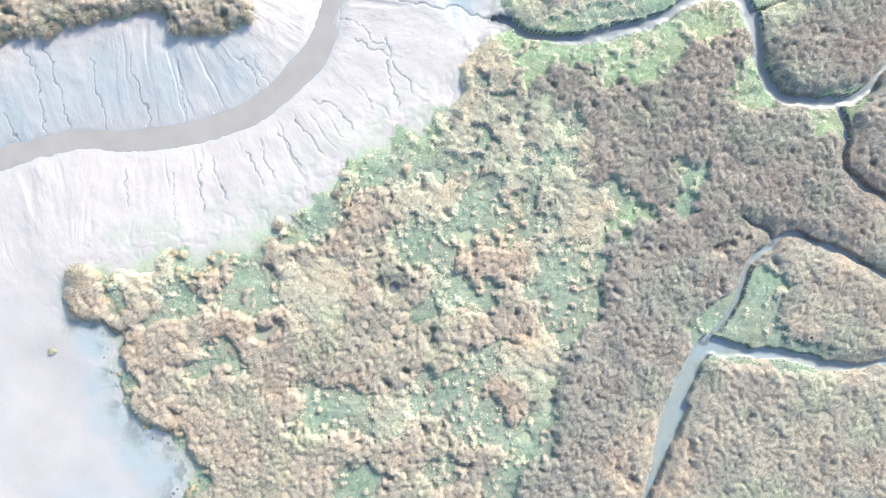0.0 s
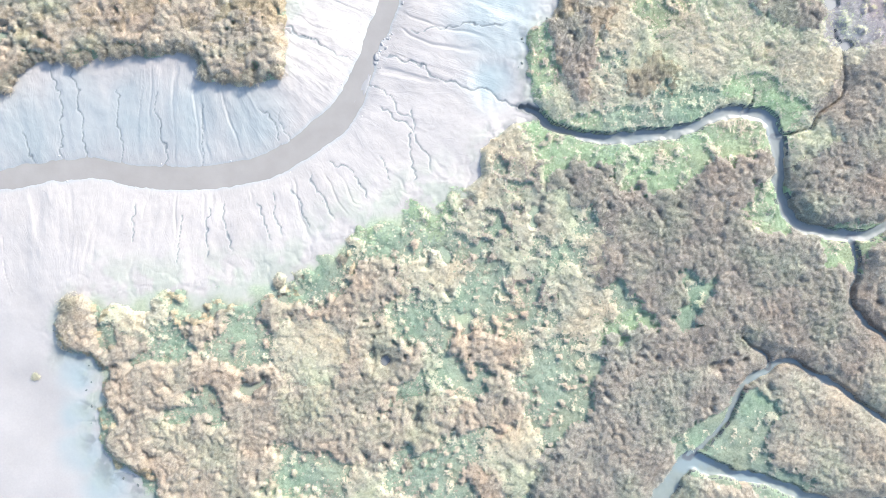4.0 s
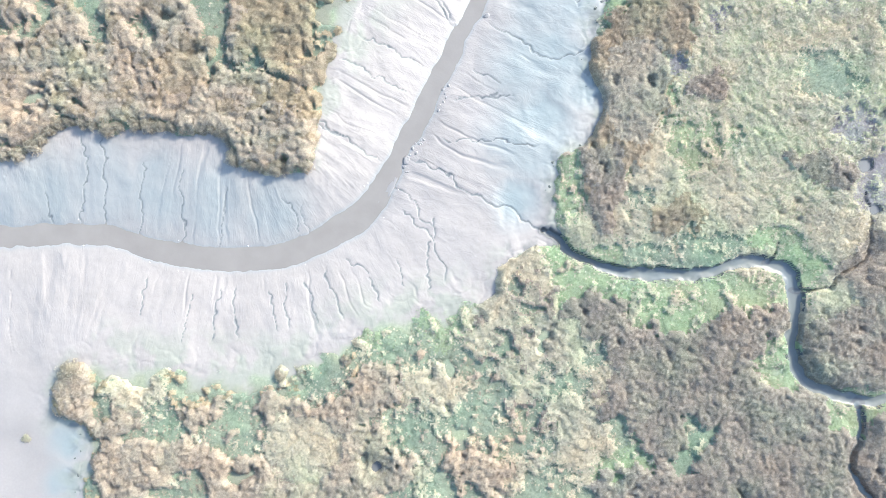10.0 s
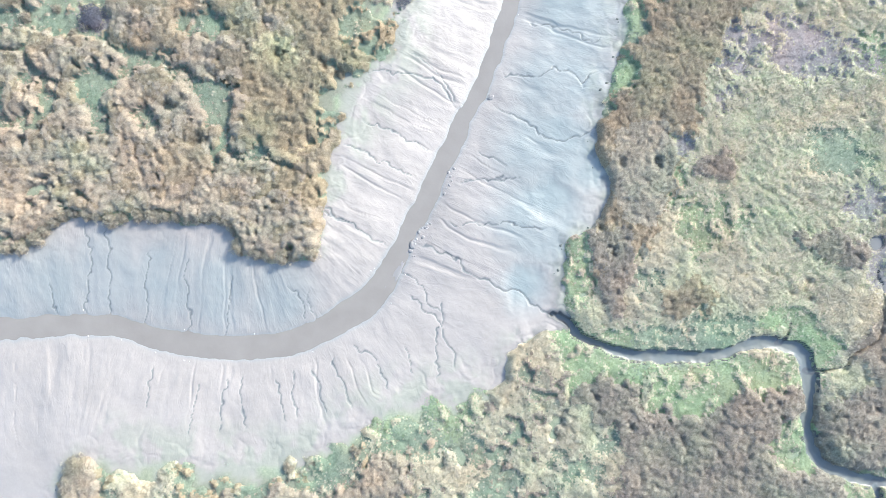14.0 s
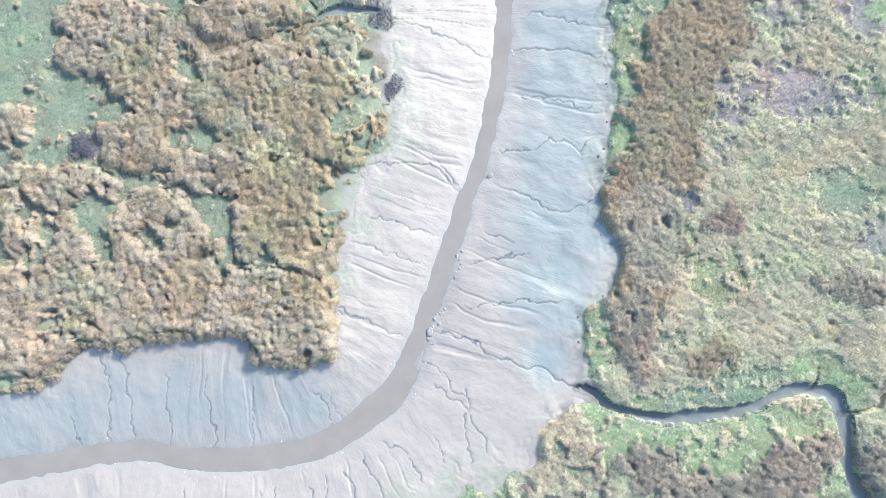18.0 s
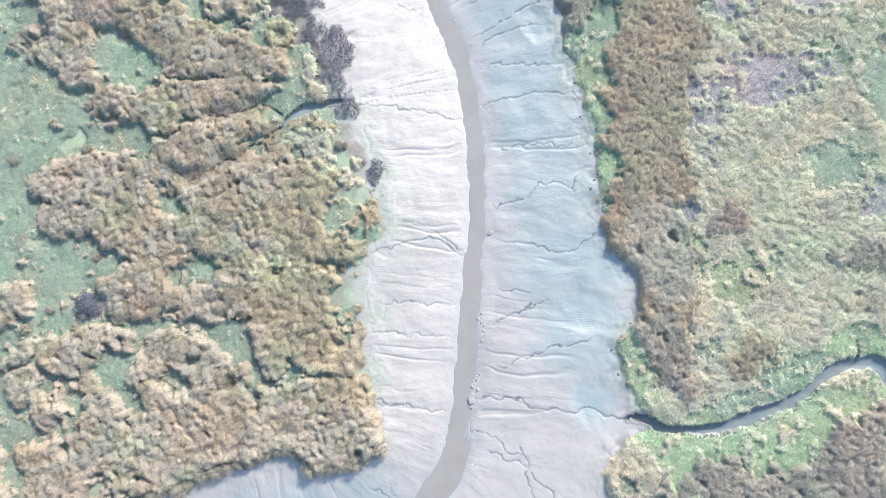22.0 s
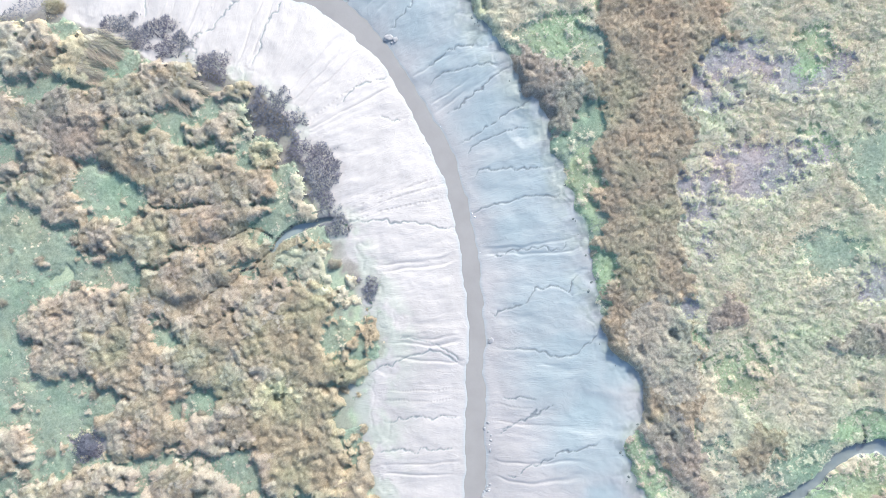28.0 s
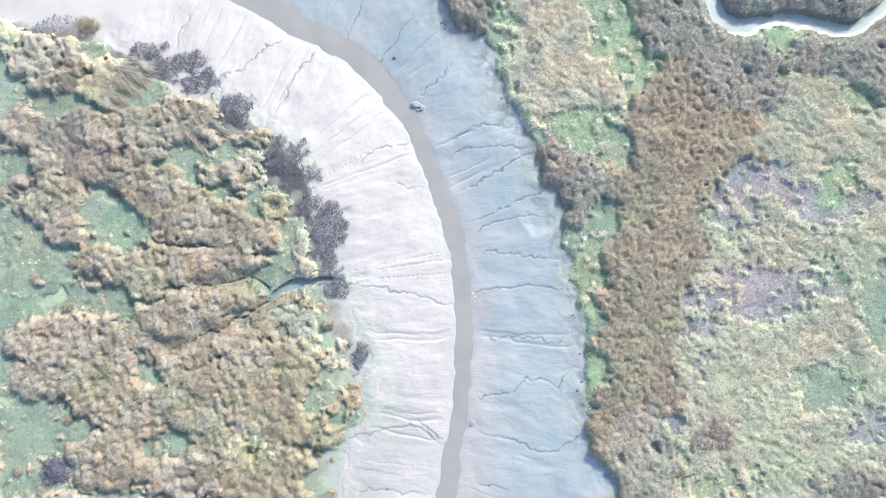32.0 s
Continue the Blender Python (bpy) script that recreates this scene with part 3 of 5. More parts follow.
EAST_PATCHES_B = [("V", 51.5, 74.3, 3.8, 1.6, -1), ("V", 41.3, 69.8, 1.8, 1.8, -1), ("V", 56.1, 68.8, 8, 2.3, -1), ("V", 47.5, 72.2, 3.8, 1.6, -1), ("V", 61.5, 68.7, 2.1, 2.3, -1), ("V", 63.3, 46.6, 3.6, 1.8, -1), ("G", 30.1, 34.3, 2.3, 1.4, -1), ("L", 21.2, 22.8, 4.6, 1.3, -13), ("L", 37.1, 18.4, 3.8, 2.7, -1), ("L", 30.6, 16.7, 1.8, 2.7, -1), ("L", 46.1, 19.2, 5.5, 1.6, -1), ("L", 56.7, 24.2, 1.8, 2.3, -1), ("L", 53.5, 8.9, 2.1, 2.9, -1), ("L", 50.7, 28.7, 5.4, 1.6, -1), ("G", 42.9, 27.5, 4.5, 1.4, -1), ("V", 35.3, 56.2, 1.6, 0.9, -1)]
NORTH_EAST_PATCHES_A = [("P", 35.7, 110.6, 6.4, 5.4, -17), ("P", 29, 112.7, 3.2, 6.4, -17), ("R", 40, 80.8, 5.5, 7.1, -17), ("R", 36.6, 72.8, 5.5, 6.3, -17), ("R", 33.9, 67.3, 5.2, 6.3, -17), ("R", 31, 61.1, 5.4, 6.3, -17), ("S", 29.9, 54.1, 5.2, 5.4, -17), ("S", 29.1, 47.9, 4.5, 3.6, -17), ("R", 44.5, 84.9, 5.2, 5.4, -17), ("R", 45.5, 91.7, 5.4, 4.5, -17), ("R", 52.5, 96.2, 7.1, 5.2, -17), ("R", 50.7, 104.9, 4.5, 3.4, -17), ("R", 57.7, 95.4, 4.5, 3.4, -17), ("B", 29.5, 99.4, 2.7, 3.2, -17), ("D", 34.3, 94.4, 3.8, 1.8, -17), ("B", 31.6, 90.2, 2.7, 2.7, -17), ("L", 37, 102.3, 4.5, 3.6, -17), ("L", 45.3, 116.1, 3.6, 5.5, -17)]
NORTH_EAST_PATCHES_B = [("L", 45.3, 111.2, 2.5, 2.2, -17), ("L", 28.9, 121.1, 1.8, 3.8, -17), ("D", 57.7, 112.3, 6.4, 4.9, -17), ("D", 62.5, 104.3, 5.5, 5.5, -17), ("D", 74.1, 103.5, 8.9, 2.7, -17), ("L", 69.8, 107.5, 1.8, 2.9, -17), ("V", 59.2, 88.5, 4.5, 2.7, -17), ("V", 54.6, 83.5, 3.6, 3.6, -17), ("V", 54.4, 71.7, 8.9, 2.5, -17), ("V", 62, 69.4, 3.6, 2.3, -17), ("V", 44.4, 68.4, 2.1, 2.1, -17), ("V", 42.4, 62.8, 1.1, 2, -17), ("V", 63.6, 47.4, 2.7, 2.7, -17), ("G", 58.8, 54.2, 4.5, 4.1, -17), ("L", 41.4, 45.3, 2.5, 2.5, -17), ("B", 58.6, 40.1, 5.4, 2.3, -17), ("V", 52.1, 87.1, 1.4, 1.3, -17)]
NORTH_EAST_PATCHES_C = [("V", 36.1, 56.8, 1.4, 0.7, -17), ("L", 30.8, 81.8, 2.7, 4.5, -17), ("L", 26.9, 66.8, 2.1, 2.7, -17), ("L", 71, 83.2, 3.6, 4.5, -17)]
WEST_PATCHES_A = [("T", -67.5, 80.4, 4.6, 3.1, -1), ("R", -48, 78.4, 6.1, 5.6, -1), ("R", -48.4, 73.9, 5.1, 1.5, -1), ("T", -40, 81, 4.6, 3.9, -1), ("B", -32.5, 79.1, 5.3, 4.9, -1), ("O", -23.6, 77.7, 6.3, 5.6, -1), ("T", -42.2, 71.6, 2.5, 2.2, -1), ("T", -37.3, 70.7, 4.1, 3.6, -1), ("T", -60.7, 70.1, 4.6, 4.3, -1), ("T", -56.3, 70.9, 5.1, 2.2, -1), ("T", -54.4, 69.8, 2.2, 3.1, -1), ("T", -68.3, 73.3, 3.6, 1.5, -1), ("T", -63.4, 72.9, 3.1, 1.2, -1), ("T", -69.5, 68.4, 3.1, 2.9, -1), ("T", -66.8, 63.7, 3.1, 2.5, -1), ("R", -59.8, 64.5, 2.5, 1.5, -1), ("T", -58.9, 61.6, 2.2, 2, -1), ("T", -59.9, 59, 3.7, 1.8, -1)]
WEST_PATCHES_B = [("T", -50.1, 63.7, 3.6, 3.1, -1), ("T", -46.1, 65.9, 3.1, 3.1, -1), ("T", -43, 63.7, 3.6, 3.6, -1), ("T", -42.1, 60.1, 3.3, 3.6, -1), ("T", -51.5, 59.8, 1.8, 2.5, -1), ("T", -49.6, 58, 2.5, 2, -1), ("T", -68.5, 58.2, 6.1, 2, -1), ("T", -64.9, 52.9, 10.2, 6.3, -1), ("T", -52.6, 51.9, 9.2, 6.6, -1), ("T", -43.8, 52.2, 6.1, 6.7, -1), ("R", -39.3, 53, 4.6, 6.3, -1), ("T", -36.8, 46.4, 4.6, 3.6, -1), ("G", -35.5, 62.3, 1.3, 5.5, -1), ("G", -36.1, 54.8, 0.7, 4, -1), ("R", -31.6, 59.8, 3.1, 4.1, -1), ("T", -32, 62.8, 2.5, 2.5, -1), ("B", -31.8, 69.7, 3.7, 4.6, -1), ("O", -27.2, 67.9, 5.6, 6.1, -1)]
WEST_PATCHES_C = [("O", -26.3, 61.7, 5.1, 6.1, -1), ("O", -20.6, 67.4, 3.7, 7.3, -1), ("O", -20.9, 59, 4.1, 4.3, -1), ("R", -20.6, 54.4, 4.3, 3.1, -1), ("Q", -26.3, 55.1, 3.8, 1.6, -1), ("G", -31.1, 55, 3.6, 1.3, -1), ("T", -31.6, 50.2, 5.6, 4.3, -1), ("O", -24.6, 47.2, 6.3, 4.9, -1), ("T", -26.3, 43.7, 8.7, 4.6, -1), ("O", -9.5, 73.9, 2.2, 2.6, -1), ("O", -12.9, 71.5, 1.8, 2.4, -1), ("O", -7.6, 71.3, 1.8, 1.6, -1), ("O", -15.7, 63.8, 1.8, 1.8, -1), ("O", -16.5, 60, 1.8, 1.3, -1), ("G", -39.5, 76.1, 3.2, 2.5, -1), ("G", -56.3, 66.5, 2.7, 2.7, -1)]
NORTH_WEST_PATCHES_A = [("Q", -41.7, 141.2, 5.8, 3.6, -17), ("T", -40.1, 137, 6.1, 4.1, -17), ("Q", -31, 133.6, 4.6, 2.2, -17), ("Q", -33.7, 130.4, 3.2, 2.2, -17), ("G", -41.8, 130.7, 3.8, 1.6, -17), ("T", -47, 128.3, 3.9, 3.3, -17), ("B", -39.9, 124.4, 5.1, 4.3, -17), ("T", -35.9, 123.2, 2, 4.3, -17), ("B", -39.4, 119.6, 4.3, 2.5, -17), ("T", -29.5, 122.4, 5.1, 4.3, -17), ("T", -20.6, 121.8, 6.3, 3.9, -17), ("T", -12.5, 117.9, 4.7, 3.1, -17), ("T", -45.7, 121.6, 2.2, 4.1, -17), ("T", -49.8, 118.9, 4.7, 2.2, -17), ("T", -45.1, 115.7, 4.7, 4.3, -17), ("T", -44.5, 110.9, 4.3, 2.2, -17), ("R", -31.9, 117.2, 4.3, 2.6, -17), ("R", -30.8, 114.1, 5.9, 4.3, -17)]
NORTH_WEST_PATCHES_B = [("R", -28.1, 109.6, 5.9, 4.5, -17), ("R", -21.9, 105.9, 5.3, 3.7, -17), ("R", -18.9, 102.2, 6.3, 2.6, -17), ("T", -18.7, 112.2, 4.1, 1.6, -17), ("G", -39.7, 111.9, 2.7, 4.3, -17), ("T", -41.1, 105.3, 4.1, 3.5, -17), ("R", -34.3, 101.5, 4.1, 4.3, -17), ("R", -29.1, 100.9, 6.1, 3.5, -17), ("R", -22.6, 99, 6.3, 2.4, -17), ("R", -22.1, 94.4, 5.1, 2, -17), ("R", -29.3, 93.9, 6.1, 2.9, -17), ("D", -38, 91.7, 5.3, 1.8, -17), ("T", -49.6, 95.2, 9.2, 3.9, -17), ("T", -52, 90.6, 7.3, 3.6, -17), ("R", -42.8, 91.4, 4.3, 4.9, -17), ("R", -32.5, 86.4, 4.3, 3.7, -17), ("R", -27.9, 85.1, 6.9, 4.1, -17), ("T", -23.8, 84.7, 5.1, 4.1, -17)]
NORTH_WEST_PATCHES_C = [("O", -14.8, 88.3, 6.1, 2.9, -17), ("O", -15.1, 81.2, 5.3, 4.1, -17), ("R", -45.1, 83.1, 6.1, 5.6, -17), ("R", -34.1, 80.3, 7.3, 4.1, -17), ("R", -45.2, 78.9, 6.3, 2.9, -17), ("T", -38.4, 81.3, 2.5, 1.5, -17), ("O", -22.8, 76.4, 6.3, 5.1, -17), ("R", -29.3, 74.1, 6.1, 4.1, -17), ("Q", -26.2, 70.3, 4.5, 2.5, -17), ("T", -36.3, 69.8, 4.6, 3.7, -17), ("T", -41.9, 72.1, 2.9, 2.4, -17), ("R", -45.8, 73.6, 5.3, 2.4, -17), ("R", -53.2, 75.8, 4.3, 2.2, -17), ("O", -27.5, 66.3, 6.1, 4.1, -17), ("O", -17.7, 68.6, 4.3, 5.3, -17), ("G", -38.8, 75.2, 4, 1.8, -17), ("G", -54.2, 82.5, 7.1, 2.5, -17)]
CREEKSIDE = [("P", -12.5, 108.7, 3.2, 2.3, -17), ("P", -10, 96.9, 2.7, 3.6, -17), ("P", -14.7, 113.5, 2.7, 1.2, -17), ("P", -12.2, 84.9, 4.5, 2.7, -17), ("P", -15.6, 88.7, 3.6, 2.1, -17), ("P", -10.9, 80.1, 2.1, 2.7, -17), ("R", -23.8, 88.5, 4.5, 2.0, -17), ("R", -30.3, 90.9, 4.5, 2.1, -17), ("R", -34.4, 89, 3.6, 2.0, -17), ("R", -35.8, 93.9, 3.6, 2.3, -17), ("R", -20.9, 92.1, 3.2, 1.4, -17), ("R", -25.8, 97.2, 3.6, 1.2, -17), ("O", -16, 90.6, 1.8, 1.1, -17)]
LATE_PATCHES = [("T", -67.9, 45.9, 7.6, 3.7, -1), ("T", -60.9, 44.5, 4.0, 2.0, -1), ("V", -55.8, 76.6, 2.6, 2.2, 0), ("G", -12.9, 105.6, 3.4, 3.2, 0)]
PATCHES = FIELD_PATCHES + SOUTH_PATCHES_A + SOUTH_PATCHES_B + SOUTH_PATCHES_C + EAST_PATCHES_A + EAST_PATCHES_B + NORTH_EAST_PATCHES_A + NORTH_EAST_PATCHES_B + NORTH_EAST_PATCHES_C + WEST_PATCHES_A + WEST_PATCHES_B + WEST_PATCHES_C + NORTH_WEST_PATCHES_A + NORTH_WEST_PATCHES_B + NORTH_WEST_PATCHES_C + CREEKSIDE + LATE_PATCHES
EAST_SHORE = MARSH_EAST[::-1] + MARSH_SOUTH + [(-40, -300), (2500, -300), (2500, 900), (-300, 900)]
WEST_SHORE = MARSH_WEST + [(-2500, 20), (-2500, 420), (-300, 260)]
# line, height of the bed at its mouth and inland, share of wet silt and painted bank shade
CREEKS = [(CREEK_MAIN, 0.0, 0.3, 0.85),
          (CREEK_STUB, 0.3, 0.5, 0.9),
          (CREEK_EAST, 0.2, 0.35, 0.9),
          (CREEK_FORK, 0.3, 0.3, 0.6),
          (CREEK_LOW, 0.25, 0.25, 0.4),
          (CREEK_LINK, 0.25, 0.35, 0.55),
          (CREEK_LINK_STUB, 0.4, 0.6, 0.4),
          (CREEK_WEST, 0.3, 0.5, 0.5),
          (CREEK_WEST_FORK, 0.5, 0.65, 0.4),
          (CREEK_NORTH, 0.3, 0.3, 0.0)]


def hash2(i, j, seed):
    h = (i.astype(np.int64) * 374761393 + j.astype(np.int64) * 668265263 + seed * 1442695041) & 0xFFFFFFFF
    h = ((h ^ (h >> 13)) * 1274126177) & 0xFFFFFFFF
    return ((h ^ (h >> 16)) & 0xFFFFFF) / float(0xFFFFFF)


def vnoise(x, y, seed=0):
    """Smooth value noise, 0 to 1, one cell a metre."""
    i, j = np.floor(x), np.floor(y)
    u, v = x - i, y - j
    u, v = u * u * u * (u * (u * 6 - 15) + 10), v * v * v * (v * (v * 6 - 15) + 10)
    a = hash2(i, j, seed) * (1 - u) + hash2(i + 1, j, seed) * u
    b = hash2(i, j + 1, seed) * (1 - u) + hash2(i + 1, j + 1, seed) * u
    return a * (1 - v) + b * v


def fbm(x, y, size, seed=0, octaves=3):
    total, amp, norm = 0, 1.0, 0
    for k in range(octaves):
        c, s_ = math.cos(0.5 + 0.9 * k), math.sin(0.5 + 0.9 * k)
        u, v = x / size * 2 ** k, y / size * 2 ** k
        total = total + amp * vnoise(c * u - s_ * v + 17.3 * k, s_ * u + c * v - 9.1 * k, seed + k)
        norm += amp
        amp *= 0.5
    return total / norm


def smooth(a, b, x):
    u = np.clip((x - a) / (b - a), 0, 1)
    return u * u * (3 - 2 * u)


def spline(points, step=1.0):
    """A smooth line through the points (Catmull-Rom), resampled."""
    p = np.array(points, float)
    p = np.vstack([2 * p[0] - p[1], p, 2 * p[-1] - p[-2]])
    out = []
    for k in range(1, len(p) - 2):
        a, b, c, d = p[k - 1:k + 3]
        count = max(2, int(np.hypot(*(c - b)[:2]) / step))
        for u in np.arange(count) / count:
            out.append(0.5 * (2 * b + (c - a) * u + (2 * a - 5 * b + 4 * c - d) * u * u + (3 * b - a - 3 * c + d) * u ** 3))
    out.append(p[-2])
    return np.array(out)


def along(x, y, line, reach, order=None):
    """Distance to the line less half its width, the way along it (metres and share), and the side, for points within reach."""
    best = np.full(len(x), 1e3)
    dist, where, side = np.full(len(x), 1e3), np.zeros(len(x)), np.zeros(len(x))
    lo, hi = line[:, :2].min(0) - reach, line[:, :2].max(0) + reach
    if order is None:
        near = np.nonzero((x > lo[0]) & (x < hi[0]) & (y > lo[1]) & (y < hi[1]))[0]
    else:
        near = order[0][np.searchsorted(order[1], lo[0]):np.searchsorted(order[1], hi[0])]
        near = near[(y[near] > lo[1]) & (y[near] < hi[1])]
    if not len(near):
        return best, where, side
    px, py = x[near], y[near]
    b_, d_, w_, s_ = best[near], dist[near], where[near], side[near]
    length = 0.0
    for (ax, ay, aw), (bx, by, bw) in zip(line[:-1], line[1:]):
        vx, vy = bx - ax, by - ay
        seg = math.hypot(vx, vy) + 1e-9
        ok = np.nonzero((px > min(ax, bx) - reach) & (px < max(ax, bx) + reach) & (py > min(ay, by) - reach) & (py < max(ay, by) + reach))[0]
        if len(ok):
            qx, qy = px[ok] - ax, py[ok] - ay
            u = np.clip((qx * vx + qy * vy) / seg ** 2, 0, 1)
            r = np.hypot(qx - u * vx, qy - u * vy) - 0.5 * (aw + (bw - aw) * u)
            closer = r < d_[ok]
            k = ok[closer]
            d_[k], w_[k] = r[closer], length + u[closer] * seg
            s_[k] = np.sign(vx * qy[closer] - vy * qx[closer])
        length += seg
    dist[near], where[near], side[near] = d_, w_, s_
    return dist, where, side


def inside_by(x, y, ring):
    """Signed distance to a closed shore line: positive inside."""
    ring = np.array(ring, float)
    nxt = np.roll(ring, -1, 0)
    best, odd = np.full(len(x), 1e9), np.zeros(len(x), bool)
    for (ax, ay), (bx, by) in zip(ring, nxt):
        vx, vy = bx - ax, by - ay
        u = np.clip(((x - ax) * vx + (y - ay) * vy) / (vx * vx + vy * vy + 1e-9), 0, 1)
        best = np.minimum(best, (x - ax - u * vx) ** 2 + (y - ay - u * vy) ** 2)
        if ay != by:
            odd ^= ((ay > y) != (by > y)) & (x < vx * (y - ay) / vy + ax)
    return np.where(odd, 1, -1) * np.sqrt(best)


RIVER_LINE = spline(RIVER, 0.7)
CREEK_LINES = [(spline(c, 1.0), *rest) for c, *rest in CREEKS]
RILL_LINES = [spline(c, 1.0) for c in RILLS]
RX0, RY0, RSTEP = -130.0, -110.0, 0.5


def river_table():
    """Distance to the river and the way along it on a plain grid, the latter eased so that the ribs of the banks run smoothly."""
    gx, gy = np.meshgrid(RX0 + RSTEP * np.arange(530), RY0 + RSTEP * np.arange(660), indexing="ij")
    dist, way, _ = along(gx.ravel(), gy.ravel(), RIVER_LINE, 60.0)
    dist, way = dist.reshape(gx.shape), way.reshape(gx.shape)
    for _ in range(14):
        way[1:-1, 1:-1] = 0.2 * (way[1:-1, 1:-1] + way[:-2, 1:-1] + way[2:, 1:-1] + way[1:-1, :-2] + way[1:-1, 2:])
    return dist, way


RIVER_AWAY, RIVER_ALONG = river_table()


def by_river(x, y):
    u, v = np.clip((x - RX0) / RSTEP, 0, 528.99), np.clip((y - RY0) / RSTEP, 0, 658.99)
    i, j = u.astype(int), v.astype(int)
    u, v = u - i, v - j
    return [f[i, j] * (1 - u) * (1 - v) + f[i + 1, j] * u * (1 - v) + f[i, j + 1] * (1 - u) * v + f[i + 1, j + 1] * u * v for f in (RIVER_AWAY, RIVER_ALONG)]

PONDS = [(-9.6, -7.2, 0.9), (65.7, 40.8, 1.1), (67.2, 33.9, 0.9)]      # small pools in the marsh: x, y, radius
HOLLOWS = [(15.5, 48.5, 5.5), (11.0, 34.5, 4.0), (22.0, 52.0, 3.5), (27.0, 108.0, 4.0), (26.0, 92.0, 3.0)]      # wet hollows in the mud: x, y, radius
# wet flats, where the bluish shade of the banks is painted in too
WET_SHADE_FLATS = [(14, 45, 8), (16, 56, 9), (18, 66, 8), (20, 76, 8), (22, 86, 8), (23, 96, 8), (22, 106, 8), (20, 116, 8), (15, 126, 9), (7, 137, 9),
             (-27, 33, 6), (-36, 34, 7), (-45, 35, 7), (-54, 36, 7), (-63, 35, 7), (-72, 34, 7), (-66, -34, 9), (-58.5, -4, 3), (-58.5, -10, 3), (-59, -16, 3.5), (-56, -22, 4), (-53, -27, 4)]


def terrain(x, y):
    """Height, wetness with the painted bank shade, marsh share, distance to river and into the marsh, distance to
    creeks, way along the river, dark cracks, at points of the plan.
    """
    wx = x + 2.4 * (fbm(x, y, 3.0, 11, 4) - 0.5)
    wy = y + 2.4 * (fbm(x, y, 3.0, 23, 4) - 0.5)
    river, s = by_river(x, y)
    river = river + 0.9 * (fbm(x, y, 2.2, 229, 3) - 0.5) * smooth(6, 2, np.abs(river))
    marsh = np.maximum(inside_by(wx, wy, WEST_SHORE), inside_by(wx, wy, EAST_SHORE))
    out, off = np.maximum(-marsh, 0), np.maximum(river, 0)
    rise = off / (off + out + 0.01)
    z = -1.3 + 2.15 * rise ** 0.85 + 0.30 * (fbm(x, y, 6.5, 31) - 0.5) * smooth(0, 3, off)
    # ribs and small rills that run down the banks
    near = smooth(0.2, 2.5, off) * smooth(0.0, 2.5, out) * smooth(20, 13, off)
    rib = fbm(s / 1.9 + 0.5 * fbm(x, y, 3, 7), off / 5.0, 1.0, 41, 3)
    rib2 = 1 - np.abs(2 * vnoise(s / 2.2 + 0.7 * fbm(x, y, 5, 3), off / 45.0, 47) - 1)
    z = z + (0.22 * (rib - 0.5) - 0.13 * smooth(0.90, 1.0, rib2) * smooth(0.35, 0.6, fbm(x, y, 9, 53))) * near
    # broken, slumped ground below the marsh edge
    foot = smooth(4.5, 0.3, out) * smooth(4, 9, off)
    z = z + (0.09 * (fbm(x, y, 0.8, 181, 4) - 0.5) - 0.06 * smooth(0.80, 1.0, 1 - np.abs(2 * fbm(x, y, 2.6, 187, 2) - 1))) * foot
    z = np.where(river < 0, -1.3 - 0.5 * smooth(0, 1.2, -river), z)
    inland = smooth(-0.2, 0.9, marsh)
    ease = smooth(-0.2, 0.9 + 4.0 * thinning(x, y), marsh)
    z = z * (1 - ease) + ease * (1.0 + 0.35 * (fbm(x, y, 6, 51) - 0.5))
    wet = 0.5 * smooth(0.7, 0.0, river)
    for hx, hy, hr in HOLLOWS:
        d = np.hypot(wx - hx, wy - hy) / hr
        wet = np.maximum(wet, 0.75 * smooth(1.45, 0.2, d))
        z = z - 0.22 * smooth(1.1, 0.4, d) * (1 - inland)
    # shade of the banks, laid into the colour as extra wetness
    wet_shade = np.zeros(len(x))
    for hx, hy, hr in WET_SHADE_FLATS:
        wet_shade = np.maximum(wet_shade, smooth(1.45, 0.35, np.hypot(wx - hx, wy - hy) / hr))
    wet = np.maximum(wet, wet_shade * (0.45 + 0.35 * fbm(x, y, 4.0, 173)) * np.where((x < -20) & (y > 20), 0.72, 1.0))
    creek = np.full(len(x), 1e3)
    gx, gy = x + 1.3 * (fbm(x, y, 2.0, 61) - 0.5), y + 1.3 * (fbm(x, y, 2.0, 67) - 0.5)
    crack = np.zeros(len(x))
    for line, low, high, silt_shade in CREEK_LINES:
        total = np.hypot(*np.diff(line[:, :2], axis=0).T).sum()
        d, u, _ = along(gx, gy, line, 6.0)
        d = d + 0.12
        bed = low + (high - low) * np.clip(u / (0.35 * total), 0, 1)
        z = np.minimum(z, bed + np.where(d > 0, d * 4.5, -0.12 * smooth(0, 0.8, -d)))
        wet = np.maximum(wet, 0.95 * smooth(0.08, -0.12, d))
        # wet silt tone that also stands in for shade between the banks
        crack = np.maximum(crack, silt_shade * smooth(1.1, 0.4, d))
        crack = np.maximum(crack, 1.3 * smooth(-0.1, 0.04, d) * smooth(0.8, 0.4, d))      # bare dark earth of the banks
        creek = np.minimum(creek, d)
    for px, py, pr in PONDS:
        d = np.hypot(gx - px, gy - py) - pr
        z = np.minimum(z, 0.55 + np.where(d > 0, d * 2.0, 0.0))
        wet = np.maximum(wet, 0.9 * smooth(0.4, 0.0, d))
        creek = np.minimum(creek, d)
    mud = np.nonzero((marsh < 2.5) & (np.abs(river) < 40))[0]
